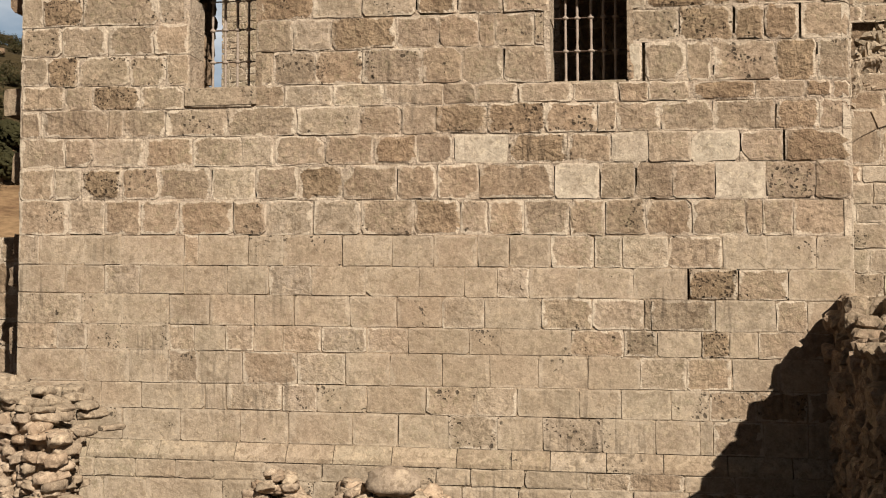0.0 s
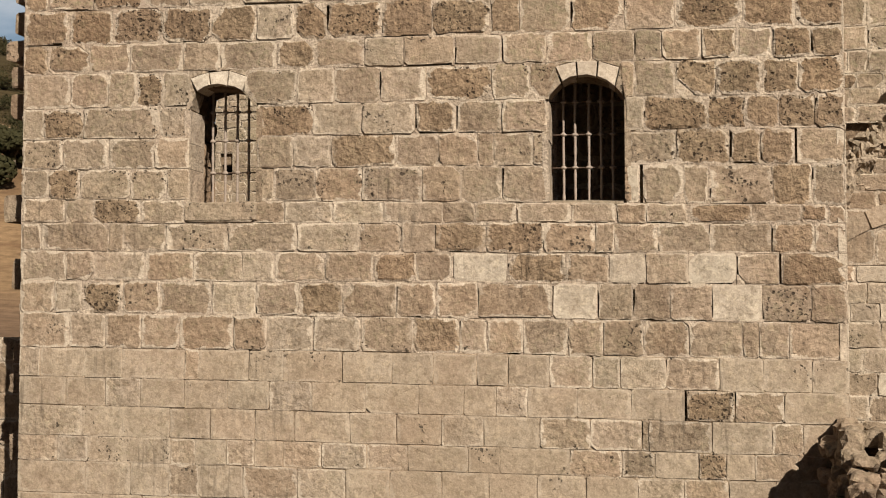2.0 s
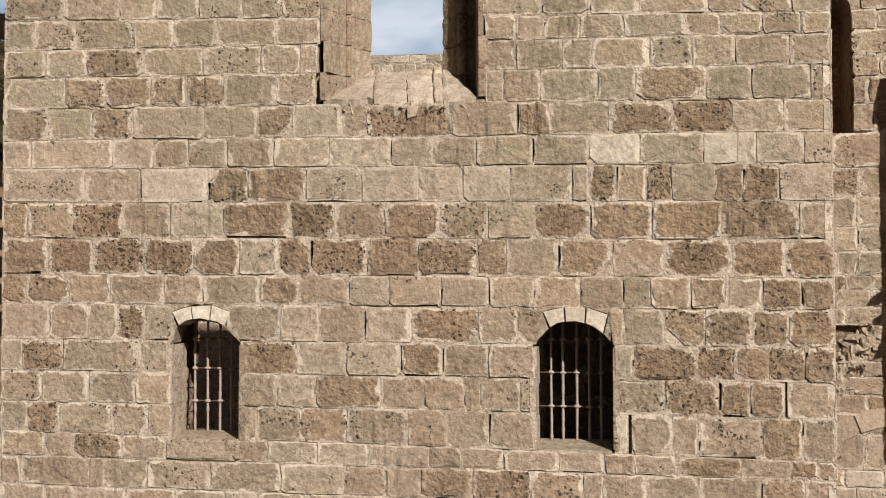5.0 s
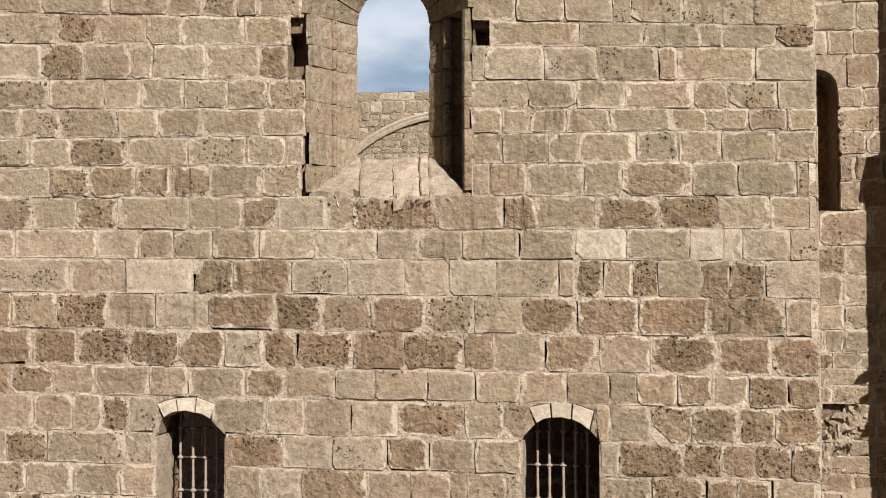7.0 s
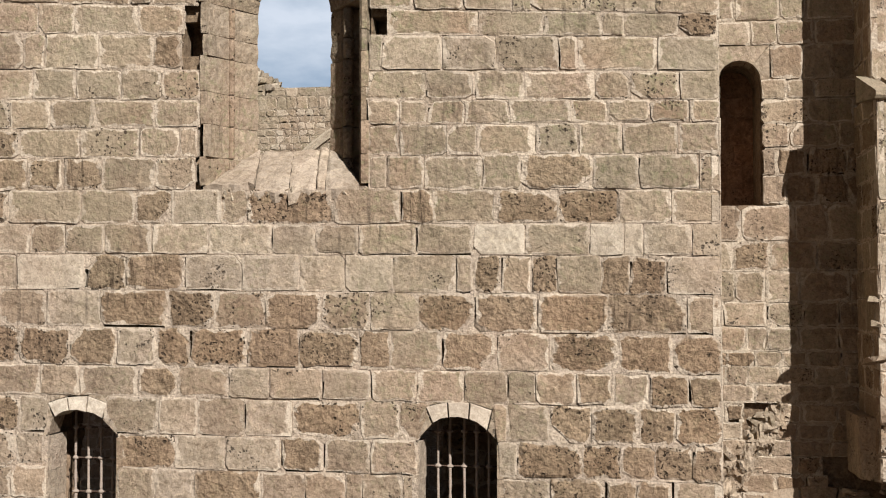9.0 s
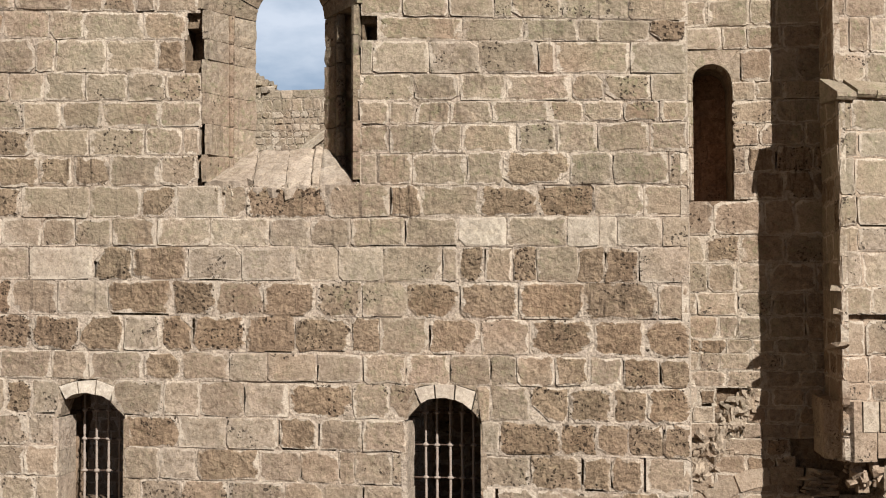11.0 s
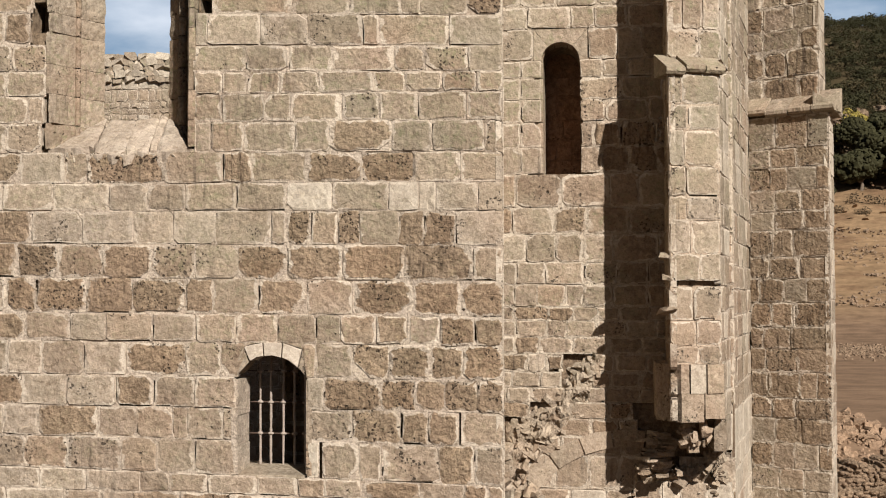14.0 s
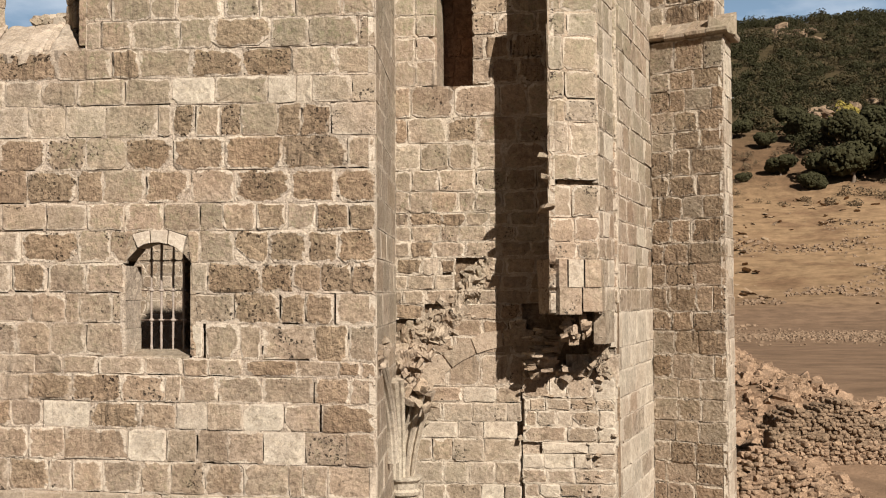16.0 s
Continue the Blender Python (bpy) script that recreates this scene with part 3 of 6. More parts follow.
course(9.382, 8.968, "-6.05m -5.51m -4.81m -4.21m -3.88m -3.54m -3.32m -2.88x -1.28m -0.87m -0.43l! 0.00m! 0.17m! 0.64m! 1.26m")
course(9.081, 8.685, "-6.05m -5.36d -4.93m -4.44m -4.09m -3.46m -3.01x -1.29x -1.12m -0.29m! 0.28m! 0.79m! 0.98m 1.45d!")
course(8.771, 8.490, "-6.05l -5.50d -5.07m -4.58m -4.37m! -3.85m -3.31d -3.04x -1.28l -1.16l! -0.62l! -0.14m! 0.41m! 0.58m! 1.27l!")
course(8.424, 8.189, "-6.05m -5.42m -4.86l! -4.48m! -4.06m! -3.62m! -3.23m -2.86x -1.32m -0.77m! -0.33m! 0.11m! 0.73m! 1.03m 1.46l")
course(8.127, 7.940, "-6.05m -5.73m -5.31m -4.72l! -4.31m -3.88m -3.29m! -2.86x -1.30m! -1.01l -0.75m! -0.42m -0.03m 0.52m 0.83m 1.20m 1.54m")
course(7.831, 7.752, "-6.05m -5.62m -5.19d -4.61m -4.01m -3.44m -3.05m -2.88x -1.30m! -1.01m -0.58m -0.31m 0.21m 0.58m 0.96m! 1.44m")
course(7.556, 7.476, "-6.05m -5.41d -4.99d -4.53d -4.17d -3.80m -3.29m -2.90x -1.29l -1.12m! -0.78m -0.26m 0.08d 0.70m 1.10m! 1.62m")
course(7.260, 7.169, "-6.05m -5.59m -5.13d -4.71m -4.00m -3.48d -3.12l! -2.65m -2.41d! -1.60m! -1.00d! -0.71m -0.15d 0.40d 0.93m 1.38m")
course(6.943, 6.871, "-6.05l -5.76l -4.92l! -4.50m -4.15m -3.78m -3.31l! -2.77l -2.18l! -1.78m -1.38m! -0.86m! -0.34w 0.11m 0.67w! 0.97w 1.14l! 1.55l!")
course(6.667, 6.590, "-6.05l -5.20l -4.63w! -3.96d! -3.56d! -3.00l! -2.46l! -1.92l! -1.50l! -1.07m! -0.50m! -0.35d -0.10m! 0.17d! 0.39m! 0.77d 1.02d! 1.33l!")
course(6.337, 6.254, "-6.05d! -5.79m -5.32d! -4.82m -4.33l -3.81d! -3.16d -2.72m -2.23d! -1.72m -1.27m! -0.83d! -0.34d! 0.22d 0.82d! 1.50m!")
course(5.996, 5.914, "-6.05d -5.57d -5.11d -4.60d! -4.10d! -3.65l! -3.27d! -2.95d! -2.41d! -1.93d -1.37d! -1.10m -0.63d! -0.14m! 0.32d 0.92d 1.38d")
course(5.644, 5.571, "-6.05d -5.79d -5.35m -4.93m -4.39m -4.01m! -3.44d -3.06m -2.58l! -2.20m -1.71l! -1.27m! -0.85m! -0.43m! -0.05m! 0.20m 0.55d! 0.86m 1.18d! 1.51d!")
course(5.359, 5.289, "-6.05l -5.55m -5.16m -4.87d -4.60l -4.29x -3.76m -3.24l -2.87m! -2.43l! -1.98d -1.36m! -1.01m -0.74x -0.19m -0.05m 0.32d 0.68d 1.09m 1.39m")
course(5.013, 4.958, "-6.05l -5.83d -5.41m -4.63l -4.21x -3.63d -3.08l -2.61l -2.09d! -1.70m! -1.27m! -0.83x -0.13l 0.03d! 0.60d 0.93d 1.23m 1.54m!")
course(4.708, 4.651, "-6.05m -5.62m -5.14m -4.67l! -4.21x -3.64m -3.27l! -2.91d -2.27m -1.87m! -1.50m! -1.35m! -0.98m! -0.83x -0.13m 0.32d! 0.79d! 1.06d! 1.36x 1.38m")
course(4.410, 4.332, "-6.05m -5.77d -5.44m -4.92m -4.54l -4.20x -3.65m -3.46m -3.05m -2.60m -2.02m -1.66m -1.27m! -0.83x -0.13w -0.01x 0.02m 0.38m 0.61m! 1.17m! 1.50m!")
course(4.127, 3.956, "-6.05m -5.59m -5.30d -4.81d -4.35l! -3.66m! -3.36l -2.88l -2.39l -1.83m -1.53m -1.14l -0.63l! -0.22m! 0.04m! 0.41m 0.98d 1.40d 1.64d")
course(3.883, 3.796, "-6.05d -5.84m -5.13d -4.98m -4.55m! -3.92m! -3.23l -2.63m -2.22l -1.90d! -1.42d! -0.89d! -0.41d! -0.25d 0.15d! 0.61m 1.15d! 1.52d!")
course(3.610, 3.522, "-6.05l -5.58d! -5.28l -4.76d -4.26m! -3.77l! -3.45d -2.96d -2.49d -2.08m -1.73w! -1.22d! -0.68m -0.29w! 0.04l! 0.42w! 0.84m! 1.21x 1.23d")
course(3.321, 3.246, "-6.05l -5.69l -5.40d -4.98d -4.60m -4.07l! -3.64d! -3.21d -2.79m -2.27d! -1.89m -1.50d! -0.81w! -0.40d! -0.08m! 0.26d! 0.62w! 1.06d! 1.48m!")
course(3.006, 2.909, "-6.05l! -5.53l! -5.16m -4.79l! -4.40m! -3.86d! -3.53l -3.07l! -2.62m -2.11d -1.67l! -1.41l! -1.08m! -0.67m! -0.35m! 0.01m! 0.42m! 0.89d! 1.03m 1.29m")
course(2.668, 2.583, "-6.05s -5.83s -5.36s -4.99s -4.34s! -4.20s -3.70s -3.36s -2.79s -2.31s -1.92s -1.51s! -1.22s! -0.84s! -0.45s! -0.20s! 0.21m! 0.68s! 1.06s! 1.48s!")
course(2.382, 2.285, "-6.05s -5.56s -5.15s -4.79s! -4.34s! -3.91s -3.50s -3.08s -2.56s -2.06s -1.63s -1.33s! -1.04s! -0.59s! -0.10s! 0.37x 0.39m 0.81m! 1.24s!")
course(2.107, 2.009, "-6.05s -5.38s -4.97s -4.49s! -4.08s -3.64s -3.25s -2.71s -2.27s! -1.84s! -1.45s! -0.93m! -0.47s! -0.01m! 0.05m! 0.61s! 1.13m! 1.40s")
course(1.810, 1.733, "-6.05s -5.64s -5.32s -4.48s! -4.23s -3.92s -3.64s -3.36s -2.99s -2.55s -2.16s! -1.59s -1.30s! -0.66m! -0.19m 0.10s! 0.49m! 0.73s 0.98s! 1.35m")
course(1.563, 1.501, "-6.05s -5.34s -4.88s! -4.49s! -4.20s -3.75s -3.22s -2.75s -2.33s -1.84s! -1.40s! -0.96s! -0.51s -0.05s 0.36m 0.75s! 1.16s")
course(1.250, 1.216, "-6.05s -5.63s -5.17s -4.76s -4.12s! -3.91s -3.36s -3.03s -2.55s -1.99s! -1.52s! -1.15s! -0.59s! -0.22s! 0.22s 0.55s 0.96m 1.39m")
course(1.012, 0.942, "-6.05s -5.51s -4.95s! -4.36s -3.77s! -3.30s -2.68s -2.25s! -1.78s! -1.33s -0.92s! -0.39s 0.08s 0.47s! 0.58m 1.01s 1.39s")
course(0.709, 0.641, "-6.05s -5.56s -5.19s -4.78s -4.38s! -4.00s! -3.49s -2.95s -2.28s -1.88s! -1.57s -1.08s! -0.52m -0.15m! 0.33s! 0.76s 1.24s")
course(0.360, 0.331, "-6.05s -5.56s -5.10s -4.67s -3.91s! -3.46s -3.03s -2.54s -2.07s -1.65s -1.13s! -0.67s -0.12s 0.37m 0.90s 1.33s")
rng = random.Random(11)
courses = []
for i, (zl, zr, marks) in enumerate(BEDS):
    lo = BEDS[i + 1][:2] if i + 1 < len(BEDS) else (0.0, 0.0)
    if zl < 4.2:
        marks = [(u, "m" if k == "d" and rng.random() < 0.75 else k, o) for u, k, o in marks]
        # some right-hand stones darkened to stand in for lens falloff
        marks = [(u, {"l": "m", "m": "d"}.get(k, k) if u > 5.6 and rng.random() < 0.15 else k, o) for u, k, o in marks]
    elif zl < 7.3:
        # higher up: really browner stones, plus falloff darkening towards the right
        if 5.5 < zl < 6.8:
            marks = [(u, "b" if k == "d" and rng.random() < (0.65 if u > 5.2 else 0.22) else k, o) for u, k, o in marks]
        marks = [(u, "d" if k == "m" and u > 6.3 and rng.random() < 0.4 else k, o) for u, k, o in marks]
    courses.append(((lambda u, a=lo[0], b=lo[1]: a + (b - a) * u / WIDE), (lambda u, a=zl, b=zr: a + (b - a) * u / WIDE), marks, WIDE))

WIN_L = (-4.315 - LEFT_X, -3.63 - LEFT_X, 4.06, 4.93, 5.185)
WIN_R = (-0.845 - LEFT_X, -0.136 - LEFT_X, 4.02, 4.92, 5.18)
TALL = (-2.88 - LEFT_X, -1.285 - LEFT_X, 7.24, 8.95, 9.8)
HOLES = ((-3.05 - LEFT_X, -2.862 - LEFT_X, 8.47, 8.79, 8.7901), (-1.265 - LEFT_X, -1.125 - LEFT_X, 8.545, 8.78, 8.7801))
TOP = 16.9
OPEN = ((WIN_L[0] - 0.28, WIN_L[1], WIN_L[2], WIN_L[3] + 0.04, WIN_L[4]), (WIN_R[0] - 0.28, WIN_R[1], WIN_R[2], WIN_R[3] + 0.04, WIN_R[4]), TALL)
wall_transept = tagged(new("wall_transept", mesh_of("wall_transept", *join([pierced(front, 0.1, WIDE - 0.13, 0, TOP, OPEN + HOLES, 0.34), pierced(front, 0.1, WIDE - 0.13, 0, TOP, [(o[0] - 0.3, o[1] + 0.3, o[2], o[3], o[4] + 0.1) for o in (WIN_L, WIN_R)] + [TALL], 0.9, -0.34)]), CORE)),
                       "tall tan ashlar church wall with open joints and two barred windows", "wall", kind="structure")
# plain upper wall over the level of the tall window
upper = random_courses(WIDE, 9.38, TOP, rng)
upper[0] = ((lambda u: BEDS[0][0] + (BEDS[0][1] - BEDS[0][0]) * u / WIDE), upper[0][1], upper[0][2], WIDE)
cut = []
for zb, zt, marks, end in upper:
    if zb(0) < TALL[4]:
        marks = [m for m in marks if m[0] < TALL[0] - 0.15] + [(TALL[0], "x", False), (TALL[1], "m", False)] + [m for m in marks if m[0] > TALL[1] + 0.15]
    cut.append((zb, zt, marks, end))
masonry(wall_transept, front, [(a, b if b(0) < 0.5 else (lambda u: 0.712 - 0.009 * u - 0.168), [(u, k, False) for u, k, _ in m], e) for a, b, m, e in courses[-2:]], rng, 0, proud=0.086, loose=0, gap=0.005, lime=WASH)
courses = courses[:-2]
worn = [(a, b, [(u, "l" if k == "s" and rng.random() < 0.22 else k, o) for u, k, o in m], e) for a, b, m, e in courses if b(0) < 2.76]
masonry(wall_transept, front, [(a, b, [(u, k, o and (u > 4.2 or rng.random() < 0.2)) for u, k, o in m], e) for a, b, m, e in worn], rng, 40, near=lambda u, z: z > 2.3, gap=0.004, loose=0.0, ragged=0.6, lime=WASH)
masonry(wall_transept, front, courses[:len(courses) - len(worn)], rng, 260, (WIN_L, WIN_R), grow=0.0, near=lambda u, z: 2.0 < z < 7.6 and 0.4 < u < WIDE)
masonry(wall_transept, front, cut, rng, 0)


# plinth: a chamfered ledge that runs along the foot of the wall
def plinth():
    edges = [0.0, 0.78, 1.5, 2.25, 2.75, 3.2, 3.75, 4.35, 4.85, 5.2, 5.7, 6.2, 6.75, 7.3, WIDE]
    for a, b in zip(edges, edges[1:]):
        za, zb = 0.712 - 0.009 * a, 0.712 - 0.009 * b
        ring = []
        for u, z in ((a + 0.004, za), (b - 0.004, zb)):
            ring += [front.at(u, z, -0.03), front.at(u, z - 0.004, 0.008), front.at(u, z - 0.07, 0.055), front.at(u, z - 0.125, 0.088), front.at(u, z - 0.165, 0.092), front.at(u, z - 0.18, -0.05)]
        me = mesh_of("plinth_stone", ring, [(i, i + 1, i + 7, i + 6) for i in range(5)] + [(5, 4, 3, 2, 1, 0), (6, 7, 8, 9, 10, 11)], rng.choice((WASH, LIGHT, WASH)))
        part("plinth_stone", me, wall_transept, "chamfered pale plinth stone")


plinth()


def voussoirs(outer, inner, kinds, rng):
    """Wedge stones of a segmental head, between the corners of its outer and inner edge (x, z)."""
    for i, kind in enumerate(kinds):
        (a, b), (c, d) = outer[i:i + 2], inner[i:i + 2]
        g = 0.006
        sag = ((c[0] + d[0]) / 2, (c[1] + d[1]) / 2 + 0.012)
        ring = [(c[0] + g, c[1]), sag, (d[0] - g, d[1]), (b[0] - g, b[1]), ((a[0] + b[0]) / 2, (a[1] + b[1]) / 2 + rng.uniform(0, 0.01)), (a[0] + g, a[1])]
        k = len(ring)
        mx, mz = sum(p[0] for p in ring) / k, sum(p[1] for p in ring) / k
        face = 0.012 + rng.uniform(-0.003, 0.005)
        v = [front.at(x - LEFT_X, z, -0.3) for x, z in ring] + [front.at(x - LEFT_X, z, face - 0.008) for x, z in ring]
        v += [front.at(mx + (x - mx) * 0.93 - LEFT_X, mz + (z - mz) * 0.93, face) for x, z in ring]
        f = [(r * k + j, r * k + (j + 1) % k, (r + 1) * k + (j + 1) % k, (r + 1) * k + j) for r in (0, 1) for j in range(k)] + [tuple(range(2 * k, 3 * k))]
        part("voussoir", mesh_of("voussoir", v, f, CHALK), wall_transept, "pale wedge-shaped arch stone")


voussoirs([(-4.312, 5.266), (-4.121, 5.32), (-3.919, 5.331), (-3.729, 5.267)], [(-4.243, 5.14), (-4.103, 5.2), (-3.935, 5.19), (-3.779, 5.135)], "www", rng)
voussoirs([(-0.777, 5.268), (-0.582, 5.309), (-0.383, 5.309), (-0.185, 5.245)], [(-0.716, 5.13), (-0.572, 5.18), (-0.394, 5.168), (-0.227, 5.075)], "www", rng)


def spandrel(corners):
    """A small cut stone or lime packing beside an arch."""
    k = len(corners)
    v = [front.at(x - LEFT_X, z, -0.25) for x, z in corners] + [front.at(x - LEFT_X, z, 0.001) for x, z in corners]
    part("spandrel_stone", mesh_of("spandrel_stone", v, [(j, (j + 1) % k, k + (j + 1) % k, k + j) for j in range(k)] + [tuple(range(k, 2 * k))], LIGHT), wall_transept)


spandrel([(-4.345, 4.97), (-4.312, 4.975), (-4.262, 5.13), (-4.322, 5.255), (-4.345, 5.1)])
spandrel([(-4.318, 5.275), (-4.126, 5.328), (-4.15, 5.343), (-4.318, 5.343)])
spandrel([(-3.772, 5.12), (-3.64, 4.99), (-3.64, 5.1), (-3.70, 5.3), (-3.733, 5.26)])
spandrel([(-3.915, 5.337), (-3.728, 5.276), (-3.70, 5.343), (-3.90, 5.345)])
spandrel([(-0.835, 5.0), (-0.722, 5.12), (-0.785, 5.262), (-0.835, 5.15)])
spandrel([(-0.785, 5.28), (-0.588, 5.318), (-0.60, 5.333), (-0.79, 5.335)])
spandrel([(-0.38, 5.318), (-0.188, 5.256), (-0.165, 5.33), (-0.37, 5.333)])
spandrel([(-0.222, 5.07), (-0.16, 5.0), (-0.165, 5.2), (-0.181, 5.235)])


def lining(o, rng, reach=(0.33, 0.33)):
    """Jamb and head stones of an opening, seen in its reveal."""
    for u, s, back in ((o[0], 1, reach[0]), (o[1], -1, reach[1])):
        z = o[2]
        top = o[3] + 0.03
        while z < top - 0.05:
            h = min(rng.uniform(0.24, 0.34), top - z)
            if top - z - h < 0.12:
                h = top - z
            t = rng.uniform(0.005, 0.014)
            ring = [(0.006, z + 0.002), (-back, z + 0.002), (-back, z + h - 0.002), (0.006, z + h - 0.002)]
            v = [front.at(u - s * 0.05, b, a) for a, b in ring] + [front.at(u + s * t, b, a) for a, b in ring]
            f = [(0, 1, 5, 4), (1, 2, 6, 5), (2, 3, 7, 6), (3, 0, 4, 7), (4, 5, 6, 7)]
            # left reveal paler, right one darker: the sun's effect put into the stone
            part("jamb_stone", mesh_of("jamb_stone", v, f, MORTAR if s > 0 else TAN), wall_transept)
            z += h


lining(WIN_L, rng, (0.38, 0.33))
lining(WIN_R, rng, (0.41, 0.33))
for z0, z1 in zip((4.0, 4.24, 4.5, 4.74, 4.98), (4.24, 4.5, 4.74, 4.98, 5.3)):
    x = rng.uniform(-0.03, 0.03)
    part("inner_jamb_stone", mesh_of("inner_jamb_stone", *rough_prism([(-4.85, 11.42), (-4.37 + x, 11.42), (-4.40 + x, 11.73), (-4.85, 11.73)], z0 + 0.004, z1 - 0.004, 3 * z0, 0.03, 0.05), CORE), wall_transept, "rough dark core stone of the inner jamb")


def sill(o, z_front, z_back, u0, u1, drop, label, reach=0.022):
    v = []
    for u in (u0, u1):
        v += [front.at(u, z_front - drop, -0.06), front.at(u, z_front - drop + 0.015, reach), front.at(u, z_front - 0.02, reach), front.at(u, z_front, reach - 0.025), front.at(u, z_back, -0.45), front.at(u, z_back - 0.1, -0.45)]
    f = [(i, i + 1, i + 7, i + 6) for i in range(5)] + [(5, 4, 3, 2, 1, 0), (6, 7, 8, 9, 10, 11)]
    part("sill_stone", mesh_of("sill_stone", v, f, LIGHT), wall_transept, label)


sill(WIN_L, 4.065, 4.10, WIN_L[0] - 0.03, WIN_L[1] + 0.0, 0.19, "weathered projecting sill stone")
sill(WIN_R, 4.02, 4.07, WIN_R[0] + 0.01, WIN_R[1] - 0.02, 0.05, "weathered sill stone", 0.004)


def window_bars(name, xs, zs, z0, z1, u0, u1, y=11.26):
    """An iron grille: knotty upright bars threaded through two or three cross bars."""
    grille = tagged(new(name), "rusty wrought-iron window grille set in the stone opening", "window grille", "window grilles")
    grille.location = ((u0 + u1) / 2, y, z0)
    rng = random.Random(int(abs(xs[0]) * 100))
    sides = 8
    for x in xs:
        v, f = [], []
        n = 34
        for i in range(n + 1):
            z = z0 + (z1 - z0) * i / n
            r = 0.0115 + 0.004 * noise.noise(Vector((x * 9, z * 14, 0))) + rng.uniform(0, 0.003)
            wob = 0.005 * noise.noise(Vector((x * 5, 3, z * 2.2)))
            v += [(x + wob + r * math.cos(2 * math.pi * k / sides) - grille.location.x, r * math.sin(2 * math.pi * k / sides), z - z0) for k in range(sides)]
        f = [(i * sides + k, i * sides + (k + 1) % sides, (i + 1) * sides + (k + 1) % sides, (i + 1) * sides + k) for i in range(n) for k in range(sides)]
        bar = part("upright_bar", mesh_of("upright_bar", v, f, IRON, True), grille)
        for c in zs:
            wob = 0.005 * noise.noise(Vector((x * 5, 3, c * 2.2)))
            v, rings = [], ((-0.024, 0.011), (-0.014, 0.019), (-0.008, 0.030), (0.0, 0.034), (0.008, 0.029), (0.014, 0.018), (0.024, 0.011))
            for dz, r in rings:
                r *= rng.uniform(0.85, 1.15)
                v += [(x + wob + r * math.cos(2 * math.pi * k / 10) - grille.location.x, 0.75 * r * math.sin(2 * math.pi * k / 10), c + dz - z0) for k in range(10)]
            f = [(i * 10 + k, i * 10 + (k + 1) % 10, (i + 1) * 10 + (k + 1) % 10, (i + 1) * 10 + k) for i in range(len(rings) - 1) for k in range(10)] + [tuple(range(60, 70)), tuple(reversed(range(10)))]
            part("collar", mesh_of("collar", v, f, IRON, True), bar, "forged collar on the bar")
    for z in zs:
        v, f = [], []
        n = 20
        for i in range(n + 1):
            x = u0 - 0.02 + (u1 - u0 + 0.04) * i / n
            r = 0.007 + 0.003 * noise.noise(Vector((x * 14, 7, z)))
            v += [(x - grille.location.x, r * math.cos(2 * math.pi * k / 6) + 0.004, z - z0 + r * math.sin(2 * math.pi * k / 6)) for k in range(6)]
        f = [(i * 6 + k, i * 6 + (k + 1) % 6, (i + 1) * 6 + (k + 1) % 6, (i + 1) * 6 + k) for i in range(n) for k in range(6)]
        part("cross_bar", mesh_of("cross_bar", v, f, UNLIT_RUST, True), grille)


window_bars("window_grille", (-4.228, -4.10, -3.972, -3.856, -3.74), (4.39, 4.71, 5.0), 4.06, 5.22, -4.24, -3.6)
window_bars("window_grille", (-0.725, -0.614, -0.482, -0.367, -0.257), (4.377, 4.694, 5.01), 4.03, 5.22, -0.84, -0.11)


SPALLS = [shard_mesh("chip", random.Random(700 + i), LIGHT if i % 2 else PALE, (1, 0.7, 0.6)) for i in range(8)]
